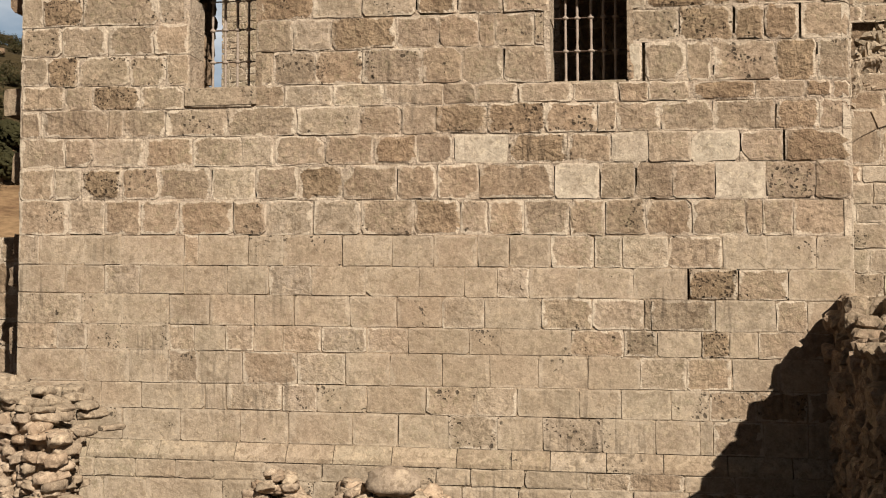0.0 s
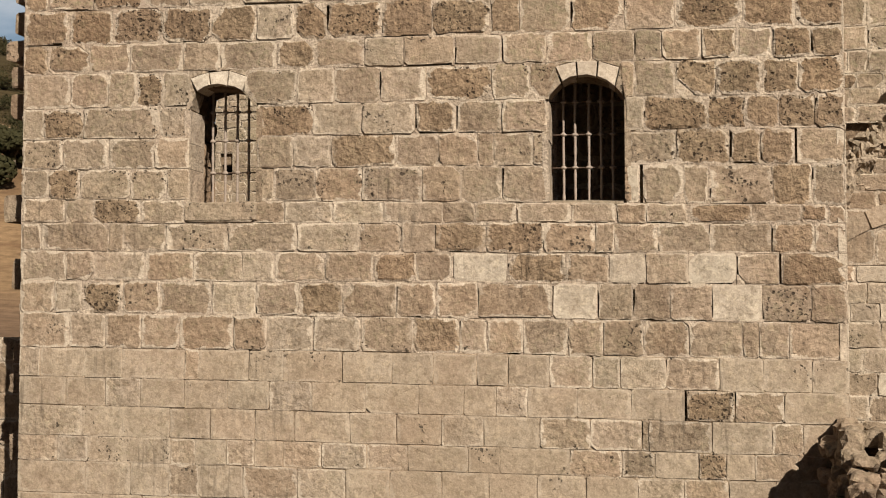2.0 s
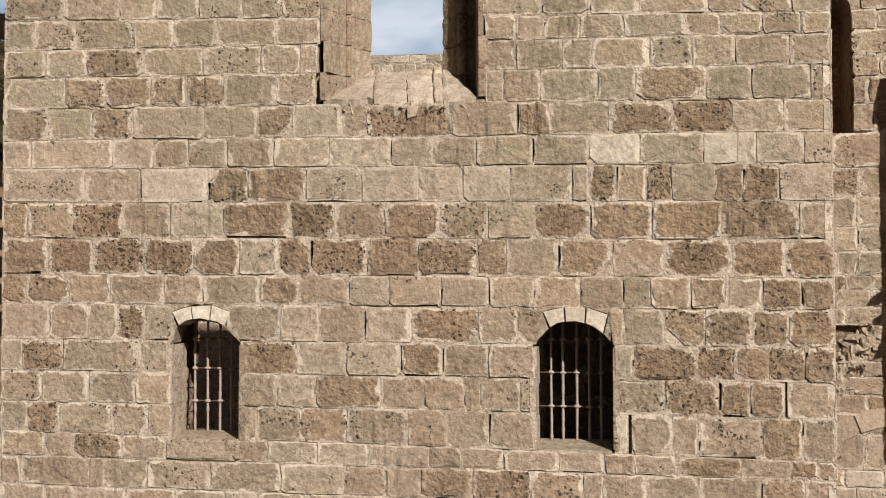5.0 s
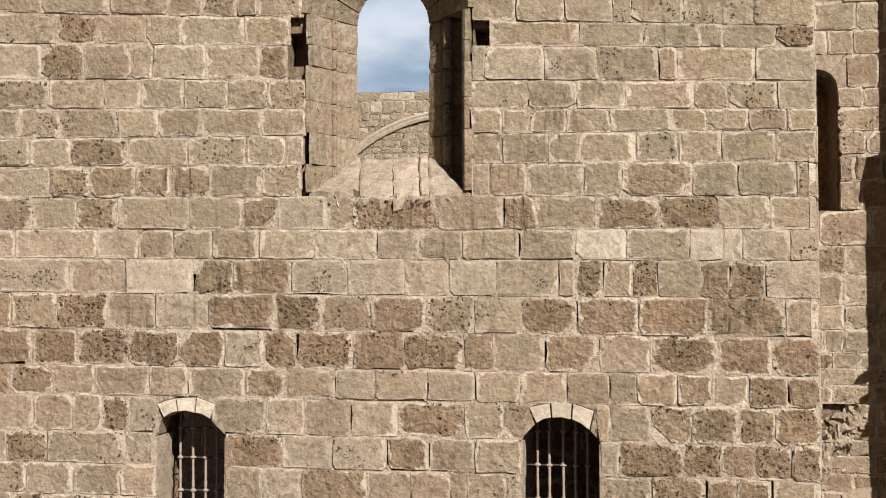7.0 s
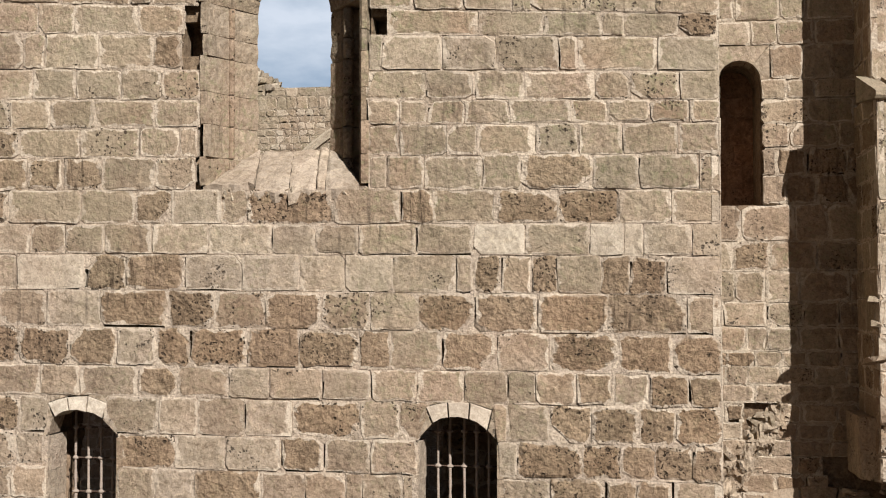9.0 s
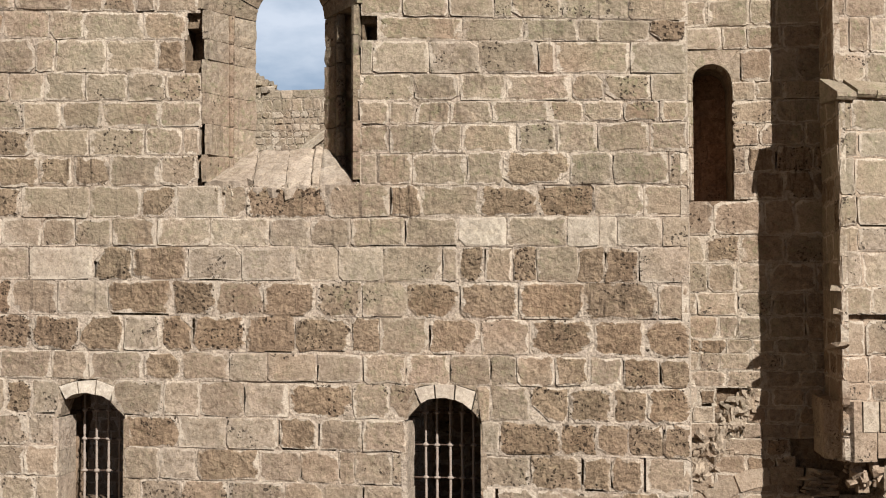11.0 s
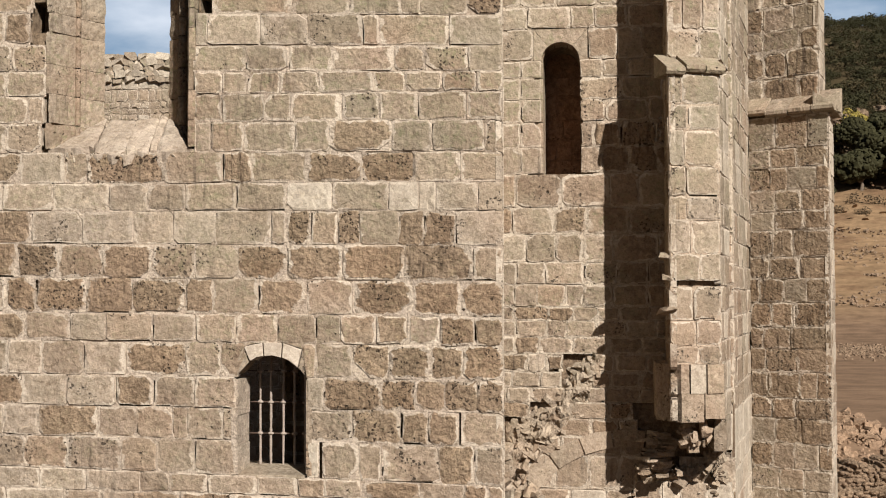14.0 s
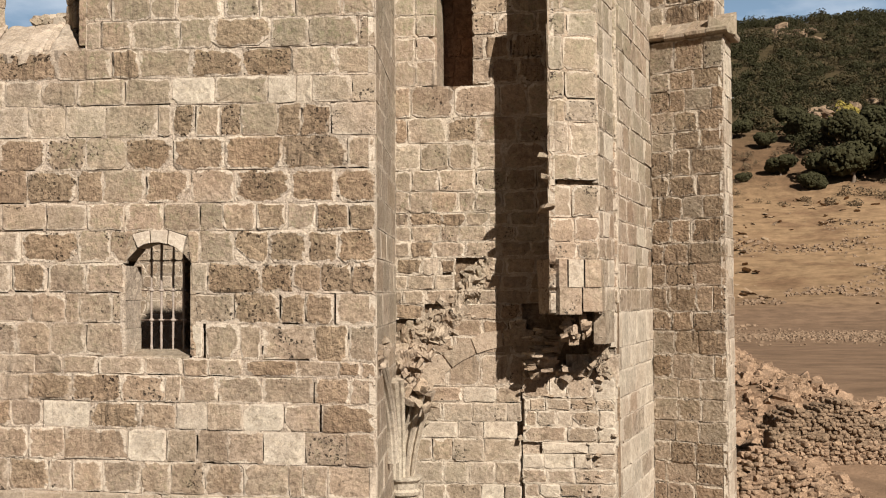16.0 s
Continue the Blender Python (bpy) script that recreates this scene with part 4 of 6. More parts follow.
# tall splayed window: jamb stones, sloping sill slabs, the roll shaft of its shaded side
def tall_window(rng):
    y0, y1, y2 = FRONT_Y - 0.012, 11.42, 11.75
    out_l, out_r, in_l, in_r = -2.88, -1.285, -2.487, -1.775
    spring = 8.95
    edges = [7.26, 7.53, 7.83, 8.13, 8.46, 8.66, spring]
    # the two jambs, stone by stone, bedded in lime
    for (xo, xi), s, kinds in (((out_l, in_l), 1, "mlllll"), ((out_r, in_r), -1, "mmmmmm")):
        for z0, z1, kind in zip(edges, edges[1:], kinds):
            g = 0.005
            j, e = rng.uniform(-0.007, 0.007), rng.uniform(0.01, 0.06) if s > 0 else rng.uniform(0.0, 0.03)
            plan = [(xo + e, y0), (xo + e + 0.05, y0 - 0.004 + j), (xo + 0.17, y0 + 0.2 + j), (xo + 0.225, y0 + 0.32), (xi + j, y1), (xi - 0.2, y2), (xo - 0.03, y2)]
            if s < 0:
                plan = [(xo + 0.03, y2), (xi, y2), (xi + j, y1), (-1.65, 11.31 + j), (-1.44, 11.31), (-1.375, y0 + 0.03), (-1.352 + j, y0), (xo - e, y0)]
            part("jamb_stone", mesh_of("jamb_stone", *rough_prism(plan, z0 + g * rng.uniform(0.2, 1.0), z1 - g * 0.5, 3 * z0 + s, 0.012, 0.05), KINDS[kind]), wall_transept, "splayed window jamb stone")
    bedding = [(out_l + 0.075, y0 + 0.06), (out_l + 0.085, y0 + 0.045), (out_l + 0.162, y0 + 0.212), (out_l + 0.217, y0 + 0.33), (in_l - 0.009, y1 + 0.006), (in_l - 0.2, y2 - 0.05), (out_l + 0.075, y2 - 0.05)]
    part("bedding", mesh_of("bedding", *prism(bedding, 7.3, spring), MORTAR), wall_transept, "pale lime between the jamb stones")
    # round arch of the head
    n = 9
    for i in range(n):
        a0, a1 = math.pi * i / n + 0.012, math.pi * (i + 1) / n - 0.012
        v = []
        for a in (a0, (a0 + a1) / 2, a1):
            for y, cx, r, rise in ((y0, (out_l + out_r) / 2, (out_r - out_l) / 2 - 0.03, 0.82), (y1, (in_l + in_r) / 2, (in_r - in_l) / 2, 0.37), (y2, (in_l + in_r) / 2, (in_r - in_l) / 2 + 0.2, 0.55), (y2, (out_l + out_r) / 2, (out_r - out_l) / 2 + 0.1, 1.0), (y0, (out_l + out_r) / 2, (out_r - out_l) / 2 + 0.02, 0.88)):
                v.append((cx - r * math.cos(a), y, spring + rise * math.sin(a)))
        f = [(5 * k + q, 5 * k + (q + 1) % 5, 5 * (k + 1) + (q + 1) % 5, 5 * (k + 1) + q) for k in range(2) for q in range(5)] + [(4, 3, 2, 1, 0), (10, 11, 12, 13, 14)]
        part("voussoir", mesh_of("voussoir", v, f, TAN), wall_transept)
    # sill slabs, broken along the front
    xo = [out_l + 0.05, -2.35, -2.02, -1.77, -1.685, out_r]
    xi = [in_l - 0.13, -2.457, -2.14, -1.88, -1.79, in_r + 0.02]
    nu, nv = 8, 8
    for k in range(5):
        t, v = rng.uniform(-0.02, 0.02), []
        for j in range(nv + 1):
            q = j / nv
            for i in range(nu + 1):
                p = 0.015 + 0.97 * i / nu
                x = (xo[k] + (xo[k + 1] - xo[k]) * p) * (1 - q) + (xi[k] + (xi[k + 1] - xi[k]) * p) * q
                e = Vector((x * 7, q * 6, k * 3.7))
                edge = (1 - q) ** 6
                y = y0 - 0.03 + (y1 + 0.05 - y0) * q + edge * (0.035 + 0.075 * noise.noise(e * 1.1))
                drop = 0.02 * (abs(2 * p - 1) ** 6)
                v.append((x + 0.016 * noise.noise(e * 1.6), y, 7.235 + 0.395 * (y - y0) / (y1 - y0) + t - drop + 0.022 * noise.noise(e * 1.3) - 0.025 * edge + (0.05 * edge if k == 0 else 0)))
        m = (nu + 1) * (nv + 1)
        v += [(x, y + (0.02 if i <= nu else 0.0), z - 0.09) for i, (x, y, z) in enumerate(v)]
        f = [(j * (nu + 1) + i, j * (nu + 1) + i + 1, (j + 1) * (nu + 1) + i + 1, (j + 1) * (nu + 1) + i) for j in range(nv) for i in range(nu)]
        loop = [i for i in range(nu + 1)] + [(j + 1) * (nu + 1) + nu for j in range(nv)] + [nv * (nu + 1) + nu - 1 - i for i in range(nu)] + [(nv - 1 - j) * (nu + 1) for j in range(nv - 1)]
        f += [(loop[i], m + loop[i], m + loop[(i + 1) % len(loop)], loop[(i + 1) % len(loop)]) for i in range(len(loop))]
        part("sill_stone", mesh_of("sill_stone", v, f, SILL), wall_transept, "sloping sun-bleached sill slab with a broken edge")
    v, f = prism([(out_l + 0.02, y0 + 0.03), (out_r - 0.02, y0 + 0.03), (in_r, y1 + 0.3), (in_l, y1 + 0.3)], 7.1, 7.19)
    part("bedding", mesh_of("bedding", v, f, MORTAR), wall_transept, "crumbling lime bed under the sill slabs")
    v, f = prism([(in_l - 0.1, y1 - 0.02), (in_r + 0.1, y1 - 0.02), (in_r + 0.2, y2), (in_l - 0.2, y2)], 7.1, 7.6)
    part("bedding", mesh_of("bedding", v, f, MORTAR), wall_transept)
    for i in range(26):
        o = part("chip", rng.choice(SPALLS), wall_transept)
        w = rng.uniform(0.02, 0.06)
        o.matrix_basis = Matrix.Translation((rng.uniform(out_l, out_r), y0 + rng.uniform(0.0, 0.03), rng.uniform(7.15, 7.215))) @ Euler((rng.uniform(0, 6), rng.uniform(0, 6), rng.uniform(0, 6))).to_matrix().to_4x4() @ Matrix.Diagonal((w * 1.5, w * 0.7, w * 0.6, 1))
    # roll mouldings
    for x, y, r, s in ((-1.565, 11.25, 0.05, -1), (-2.655, 11.13, 0.03, 1)):
        for z0, z1 in zip(edges, edges[1:]):
            z0 = max(z0, 7.34)
            v, k = [], 12
            for i in range(4):
                z = z0 + 0.006 + (z1 - z0 - 0.012) * i / 3
                q = r * (1 + rng.uniform(-0.07, 0.05))
                v += [(x + q * math.cos(2 * math.pi * j / k), y + q * math.sin(2 * math.pi * j / k), z) for j in range(k)]
            f = [(i * k + j, i * k + (j + 1) % k, (i + 1) * k + (j + 1) % k, (i + 1) * k + j) for i in range(3) for j in range(k)] + [tuple(range(3 * k, 4 * k))]
            part("roll_shaft", mesh_of("roll_shaft", v, f, TAN, True), wall_transept, "round shaft of the window jamb")


tall_window(rng)
for o in HOLES:
    v, f = prism([(LEFT_X + o[0] - 0.1, FRONT_Y + 0.5), (LEFT_X + o[1] + 0.1, FRONT_Y + 0.5), (LEFT_X + o[1] + 0.1, FRONT_Y + 0.6), (LEFT_X + o[0] - 0.1, FRONT_Y + 0.6)], o[2] - 0.1, o[3] + 0.1)
    part("hole_back", mesh_of("hole_back", v, f, CORE), wall_transept)

# ---- the other walls of the ruin ----
def solid(name, poly, z0, z1, label, category="wall"):
    v, f = prism(poly, z0, z1)
    return tagged(new(name, mesh_of(name, v, f, CORE)), label, category, kind="structure")


def dressed(parent, a, b, z0, z1, seed, singles=0, height=0.3, width=0.45, mix="mmmmlldd", opening=0.1, ragged=1.0, gap=0.0075, name="stone", proud=0.008, openings=(), extra=None, lime=None):
    side, r = Side(a, b), random.Random(seed)
    cs = random_courses(side.length, z0, z1, r, height, width, mix, opening)
    if extra:
        cs = extra(cs)
    masonry(parent, side, cs, r, singles, openings, ragged, gap=gap, name=name, proud=proud, lime=lime)


# return of the transept towards the chancel
CORNER, INNER = (RIGHT_X, FRONT_Y), (1.51, 13.6)
wall_return = solid("wall_return", [(0.8, FRONT_Y + 0.9), (RIGHT_X - 0.1, FRONT_Y + 0.1), (1.42, 13.69), (0.6, 13.69)], 0, 14.3, "side wall of the transept in sunlit tan ashlar")
dressed(wall_return, CORNER, INNER, 0.0, 14.3, 21, 60, 0.3, 1.0, "l", 0.0, 0.4, 0.003, lime=PALE)

# chancel wall with the narrow window
NARROW = (2.03 - 1.51, 2.48 - 1.51, 7.215, 8.57, 8.79)
recess = Side((1.51, 13.6), (4.25, 13.6))
wall_chancel = tagged(new("wall_chancel", mesh_of("wall_chancel", *pierced(recess, 0, recess.length, 0, 14.3, (NARROW,), 0.9), CORE)),
                      "ruined chancel wall with a narrow arched window", "wall", kind="structure")


def around_narrow(cs):
    out = []
    for zb, zt, marks, end in cs:
        mid = (zb(0) + zt(0)) / 2
        if NARROW[2] - 0.05 < mid < NARROW[4]:
            if zb(0) > NARROW[3] - 0.05:
                marks = [(0.0, "l", False), (NARROW[0] - 0.09, "x", False), (NARROW[1] + 0.1, "m", True)] + [m for m in marks if m[0] > NARROW[1] + 0.3]
            else:
                marks = [(0.0, "l", False), (0.27, "l", True), (NARROW[0], "x", False), (NARROW[1], "m", False)] + [m for m in marks if m[0] > NARROW[1] + 0.16]
        out.append((zb, zt, marks, end))
    return out


rr = random.Random(5)
low = random_courses(recess.length, 0.0, 3.9, rr, 0.24, 0.36, "lllwlm", 0.22)
mid = random_courses(recess.length, 3.9, 5.9, rr, 0.2, 0.3, "mmlmmd", 0.16)
high = random_courses(recess.length, 5.9, 7.215, rr, 0.3, 0.42, "lmmmd", 0.12) + sum((random_courses(recess.length, a, b, rr, b - a, 0.4, "lmmmmd", 0.14) for a, b in zip((7.215, 7.53, 7.83, 8.1, 8.36, 8.57), (7.53, 7.83, 8.1, 8.36, 8.57, 8.95))), []) + random_courses(recess.length, 8.95, 14.3, rr, 0.3, 0.42, "llmmm", 0.16)


high[0] = (high[0][0], high[0][1], [(u, k, True) for u, k, _ in high[0][2]], high[0][3])      # a crack runs along this bed


def torn(cs):
    """Leave out the stones that the fallen vault tore away."""
    out = []
    for zb, zt, marks, end in cs:
        kept = []
        for i, (u, kind, gaping) in enumerate(marks):
            u1 = marks[i + 1][0] if i + 1 < len(marks) else end
            x, z = 1.51 + (u + u1) / 2, (zb(0) + zt(0)) / 2
            t = (x - 1.5) / 1.18
            band = 0 < t < 1 and abs(z - (3.84 + 0.75 * t + 0.55 * t * t)) < 0.34 - 0.2 * t
            foot = x < 1.9 and 2.95 < z < 3.7
            if 0.9 < z < 3.66 and 1.51 + u1 > 3.06:
                if 1.51 + u < 2.98:
                    kept.append((u, kind, gaping))
                    u = 3.06 - 1.51
                kind = "x"
            hollow = (x > 3.2 and 3.7 < z < 4.5) or (3.2 < x < 3.85 and 3.3 < z < 3.7)
            kept.append((u, "x" if band or foot or hollow else kind, gaping))
        out.append((zb, zt, kept, end))
    return out


masonry(wall_chancel, recess, torn(around_narrow(low + mid + high)), rr, 300, (NARROW,), 1.1, gap=0.009, near=lambda u, z: 1.6 < z < 9.6 and u < 2.1)
# torn face where the foot of the buttress stood: small stones, lime and gaps
stub_face, rq = Side((3.07, 13.56), (4.2, 13.56)), random.Random(45)
torn_courses = []
for zb, zt, marks, end in random_courses(stub_face.length, 0.95, 3.62, rq, 0.17, 0.27, "l", 0.35):
    edge = rq.uniform(0.0, 0.035)
    marks = [(max(edge, u), rq.choice("lllwwm") if rq.random() > 0.02 else "x", o) for u, k, o in marks if u > edge - 0.15]
    if len(marks) > 3 and rq.random() < 0.45:                    # a larger dressed stone left in place
        marks.pop(rq.randrange(1, len(marks) - 1))
    torn_courses.append((zb, zt, marks, end))
masonry(wall_chancel, stub_face, torn_courses, rq, 120, ragged=1.3, gap=0.008, proud=0.02, lime=PALE)
for _ in range(45):
    o = part("chip", rq.choice(SPALLS), wall_chancel)
    w, left = rq.uniform(0.03, 0.09), rq.random() < 0.12
    o.matrix_basis = Matrix.Translation((3.08 + rq.gauss(0, 0.03) if left else rq.gauss(3.93, 0.09), 13.55 + rq.uniform(-0.03, 0.03), rq.uniform(1.5, 3.6))) @ Euler((rq.uniform(-0.5, 0.5), rq.uniform(-0.4, 0.4), rq.uniform(0, 6))).to_matrix().to_4x4() @ Matrix.Diagonal((w * 1.5, w, w * 0.7, 1))
v, f = prism([(3.075, 13.6), (4.2, 13.6), (4.2, 13.68), (3.075, 13.68)], 0.9, 3.66)
part("bedding", mesh_of("bedding", v, f, MORTAR), wall_chancel, "crumbling lime behind the torn face")
# flush stones of the wall rib that rose from the springer
arc_mid, arc_r = (3.02, 2.66), 1.34
for i in range(5):
    a0, a1 = math.radians(142 - 15 * i) - 0.008, math.radians(142 - 15 * (i + 1)) + 0.008
    ring = [(arc_mid[0] + r * math.cos(a), arc_mid[1] + r * math.sin(a)) for r, a in ((arc_r, a0), (arc_r, (a0 + a1) / 2), (arc_r, a1), (arc_r + 0.2, a1), (arc_r + 0.215, (a0 + a1) / 2), (arc_r + 0.2, a0))]
    ring.reverse()
    out = rq.uniform(0.018, 0.03)
    v = [(x, 13.7, z) for x, z in ring] + [(x, 13.6 - out, z) for x, z in ring]
    n6 = len(ring)
    part("rib_stone", mesh_of("rib_stone", v, [(j, (j + 1) % n6, n6 + (j + 1) % n6, n6 + j) for j in range(n6)] + [tuple(range(n6, 2 * n6))], LIGHT if i % 2 else SMOOTH), wall_chancel, "flush stone of a vanished wall rib")
u_mid, u_half, u_rise = (NARROW[0] + NARROW[1]) / 2, (NARROW[1] - NARROW[0]) / 2, NARROW[4] - NARROW[3]
fan = [0.0, math.atan2(0.375, u_half + 0.095), math.pi - math.atan2(0.375, u_half + 0.095), math.pi]
for a0, a1, kind in zip(fan, fan[1:], "lll"):
    ring = []
    for q in (0.004, 0.25, 0.5, 0.75, 0.996):
        a = a0 + (a1 - a0) * q
        ring.append((u_mid + u_half * math.cos(a), NARROW[3] + u_rise * math.sin(a)))
    for a in (a1 - 0.005, a0 + 0.005):
        k = min((u_half + 0.095) / max(abs(math.cos(a)), 1e-6), 0.375 / max(math.sin(a), 1e-6))
        ring.append((u_mid + k * math.cos(a), NARROW[3] + k * math.sin(a)))
    ring.reverse()
    n7 = len(ring)
    v = [recess.at(u, z, -0.3) for u, z in ring] + [recess.at(u, z, 0.006) for u, z in ring]
    part("voussoir", mesh_of("voussoir", v, [(j, n7 + j, n7 + (j + 1) % n7, (j + 1) % n7) for j in range(n7)] + [tuple(reversed(range(n7, 2 * n7)))], KINDS[kind]), wall_chancel)
# the brown infill that closes the narrow window
v, f = prism([(1.95, 14.37), (2.56, 14.37), (2.56, 14.48), (1.95, 14.48)], 7.15, 8.85)
infill = part("window_infill", mesh_of("window_infill", v, f, RUDDY), wall_chancel, "brown masonry infill of the window")
ri = random.Random(77)
for zb, zt, marks, end in random_courses(0.6, 7.15, 8.85, ri, 0.27, 0.24, "dddm"):
    for i, (u0, kind, _) in enumerate(marks):
        v, f, _r = block(Side((1.95, 14.35), (2.55, 14.35)), u0, marks[i + 1][0] if i + 1 < len(marks) else end, zb, zt, ri, deep=0.04, gap=0.004)
        part("stone", mesh_of("stone", v, f, RUDDY), infill)


for z0, z1 in zip((7.22, 7.53, 7.83, 8.1, 8.36), (7.53, 7.83, 8.1, 8.36, 8.6)):
    part("jamb_stone", mesh_of("jamb_stone", *rough_prism([(1.96, 13.62), (2.045, 13.615), (2.045, 14.3), (1.96, 14.3)], z0 + 0.003, z1 - 0.003, 5 * z0, 0.006), LIGHT), wall_chancel)


# ---- the broken buttress beside the chancel window ----
buttress = tagged(new("buttress", mesh_of("buttress", *join([prism([(3.55, 12.66), (3.96, 12.83), (4.12, 13.69), (3.55, 13.69)], 4.45, 8.3), prism([(3.55, 12.9), (3.98, 13.03), (4.12, 13.69), (3.55, 13.69)], 8.3, 12.0)]), CORE)),
                  "broken stone buttress with its foot torn away", "buttress", kind="structure")
# light put into the stone mix: dark shaded side, paler front, palest sunward side
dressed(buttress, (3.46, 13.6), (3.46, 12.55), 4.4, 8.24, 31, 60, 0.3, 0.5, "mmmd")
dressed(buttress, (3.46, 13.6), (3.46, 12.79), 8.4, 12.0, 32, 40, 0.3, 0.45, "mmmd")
AF = Side((3.46, 12.55), (4.02, 12.76))
ra = random.Random(33)
beds = [5.02, 5.22, 5.50, 5.87, 5.93, 6.22, 6.59, 6.85, 7.18, 7.58, 7.86, 8.21]
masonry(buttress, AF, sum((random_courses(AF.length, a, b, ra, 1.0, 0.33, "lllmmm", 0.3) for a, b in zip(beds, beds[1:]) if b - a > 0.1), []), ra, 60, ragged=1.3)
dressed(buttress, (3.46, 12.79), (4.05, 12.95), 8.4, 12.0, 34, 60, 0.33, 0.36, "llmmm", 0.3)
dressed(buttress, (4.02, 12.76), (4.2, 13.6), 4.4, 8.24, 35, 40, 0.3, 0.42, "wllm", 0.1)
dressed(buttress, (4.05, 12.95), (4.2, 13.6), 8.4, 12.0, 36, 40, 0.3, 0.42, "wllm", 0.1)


def weathering(parent, a, b, z, rise, reach, count, rng, label):
    """Sloped capping slabs along a face from a to b, hanging out by reach and rising back by rise."""
    s = Side(a, b)
    for i in range(count):
        u0, u1 = s.length * i / count + 0.006, s.length * (i + 1) / count - 0.006
        t = rng.uniform(-0.02, 0.02)
        v = []
        for u in (u0, u1):
            v += [s.at(u, z + t - 0.03, reach * 0.7), s.at(u, z + t, reach), s.at(u, z + t + 0.045, reach), s.at(u, z + rise + t, -0.26), s.at(u, z + t - 0.03, -0.26)]
        f = [(k, (k + 1) % 5, 5 + (k + 1) % 5, 5 + k) for k in range(5)] + [(4, 3, 2, 1, 0), (5, 6, 7, 8, 9)]
        part("capping_slab", mesh_of("capping_slab", v, f, LIGHT), parent, label)


weathering(buttress, (3.40, 12.55), (4.06, 12.80), 8.22, 0.24, 0.09, 3, rng, "cracked sloping capping slab")

def chunk(name, poly, z0, z1, material, parent, label=""):
    """A squared stone over a plan polygon, its edges worn round."""
    part(name, mesh_of(name, *rough_prism(poly, z0 - 0.004, z1 + 0.004, 7 * z0 + poly[0][0], 0.007, 0.06, 0.003), material), parent, label)


# corbel stones that still hang on the broken corner
chunk("corbel_stone", [(3.31, 13.5), (3.31, 12.84), (3.57, 12.565), (3.66, 12.60), (3.66, 13.5)], 4.71, 5.02, TAN, buttress, "squared corbel stone at the broken edge")
chunk("corbel_stone", [(3.675, 13.5), (3.675, 12.605), (3.845, 12.67), (3.845, 13.5)], 4.71, 5.015, PALE, buttress)
chunk("corbel_stone", [(3.86, 13.5), (3.86, 12.675), (4.04, 12.75), (4.12, 13.5)], 4.71, 5.015, LIGHT, buttress)
chunk("corbel_stone", [(3.32, 13.5), (3.32, 12.85), (3.575, 12.575), (3.82, 12.67), (3.82, 13.5)], 4.40, 4.70, LIGHT, buttress, "squared corbel stone at the broken edge")
chunk("corbel_stone", [(3.835, 13.5), (3.835, 12.69), (4.05, 12.77), (4.14, 13.5)], 4.43, 4.70, LIGHT, buttress)
chunk("corbel_stone", [(3.93, 13.55), (3.95, 12.98), (4.08, 12.95), (4.19, 13.55)], 4.05, 4.42, LIGHT, buttress)
# broken ledges on the shaded edge
for x, y, z, w in ((3.42, 12.58, 6.19, 0.16), (3.43, 12.58, 5.60, 0.2), (3.45, 12.57, 5.95, 0.14)):
    o = part("ledge_stone", SPALLS[1 + 2 * (int(z * 10) % 4)], buttress, "broken ledge stone")
    o.matrix_basis = Matrix.Translation((x, y + 0.04, z)) @ Euler((0.1, 0.15, w * 9)).to_matrix().to_4x4() @ Matrix.Diagonal((w * 1.4, w, 0.1, 1))

# ---- apse side and its diagonal buttress ----
apse = solid("wall_apse", [(4.12, 13.6), (4.68, 16.4), (5.3, 17.6), (5.4, 24), (2.08, 24), (2.08, 19.0), (2.9, 18.8), (2.9, 14.0)], 0, 14.2, "flank of the apse in pale sunlit ashlar")
dressed(apse, (4.2, 13.6), (4.78, 16.5), 4.4, 12.0, 41, 200, 0.3, 0.55, "wlllmm", 0.05, 1.1, 0.006, lime=LIGHT)
dressed(apse, (4.2, 13.6), (4.78, 16.5), 0.0, 4.4, 42, 90, 0.3, 0.6, "wwwl", 0.02, 0.9, 0.005, lime=PALE)
diag = tagged(new("diagonal_buttress", mesh_of("diagonal_buttress", *join([prism([(4.82, 16.48), (5.70, 15.98), (5.86, 16.4), (5.2, 17.6), (4.9, 17.4)], 0, 8.3), prism([(4.82, 16.68), (5.64, 16.22), (5.8, 16.6), (5.2, 17.6), (4.9, 17.4)], 8.3, 12.0)]), CORE)),
              "tall diagonal ashlar buttress with a sloping offset, its glancing-sun face coloured browner", "buttress", kind="structure")
# face in glancing sun coloured with browner stones, thin sunward side with pale ones
dressed(diag, (4.77, 16.4), (5.75, 15.85), 0.0, 4.1, 51, 110, 0.315, 0.36, "mmmmd", 0.12, 0.8, 0.0045)
dressed(diag, (4.77, 16.4), (5.75, 15.85), 4.1, 8.22, 55, 110, 0.315, 0.36, "ddddm", 0.25, 0.8, 0.0045)
dressed(diag, (4.77, 16.62), (5.68, 16.1), 8.4, 12.0, 52, 60, 0.33, 0.4, "ddm", 0.2)
dressed(diag, (5.75, 15.85), (5.92, 16.5), 0.0, 8.22, 53, 60, 0.315, 0.6, "wwl", 0.0, 0.6)
dressed(diag, (5.68, 16.1), (5.86, 16.7), 8.4, 12.0, 54, 30, 0.33, 0.6, "wwl", 0.0, 0.6)
weathering(diag, (4.72, 16.42), (5.84, 15.79), 8.26, 0.3, 0.09, 4, rng, "sloping capping slab of the offset")
weathering(diag, (5.80, 15.80), (6.0, 16.5), 8.26, 0.26, 0.06, 1, rng, "sloping capping slab of the offset")

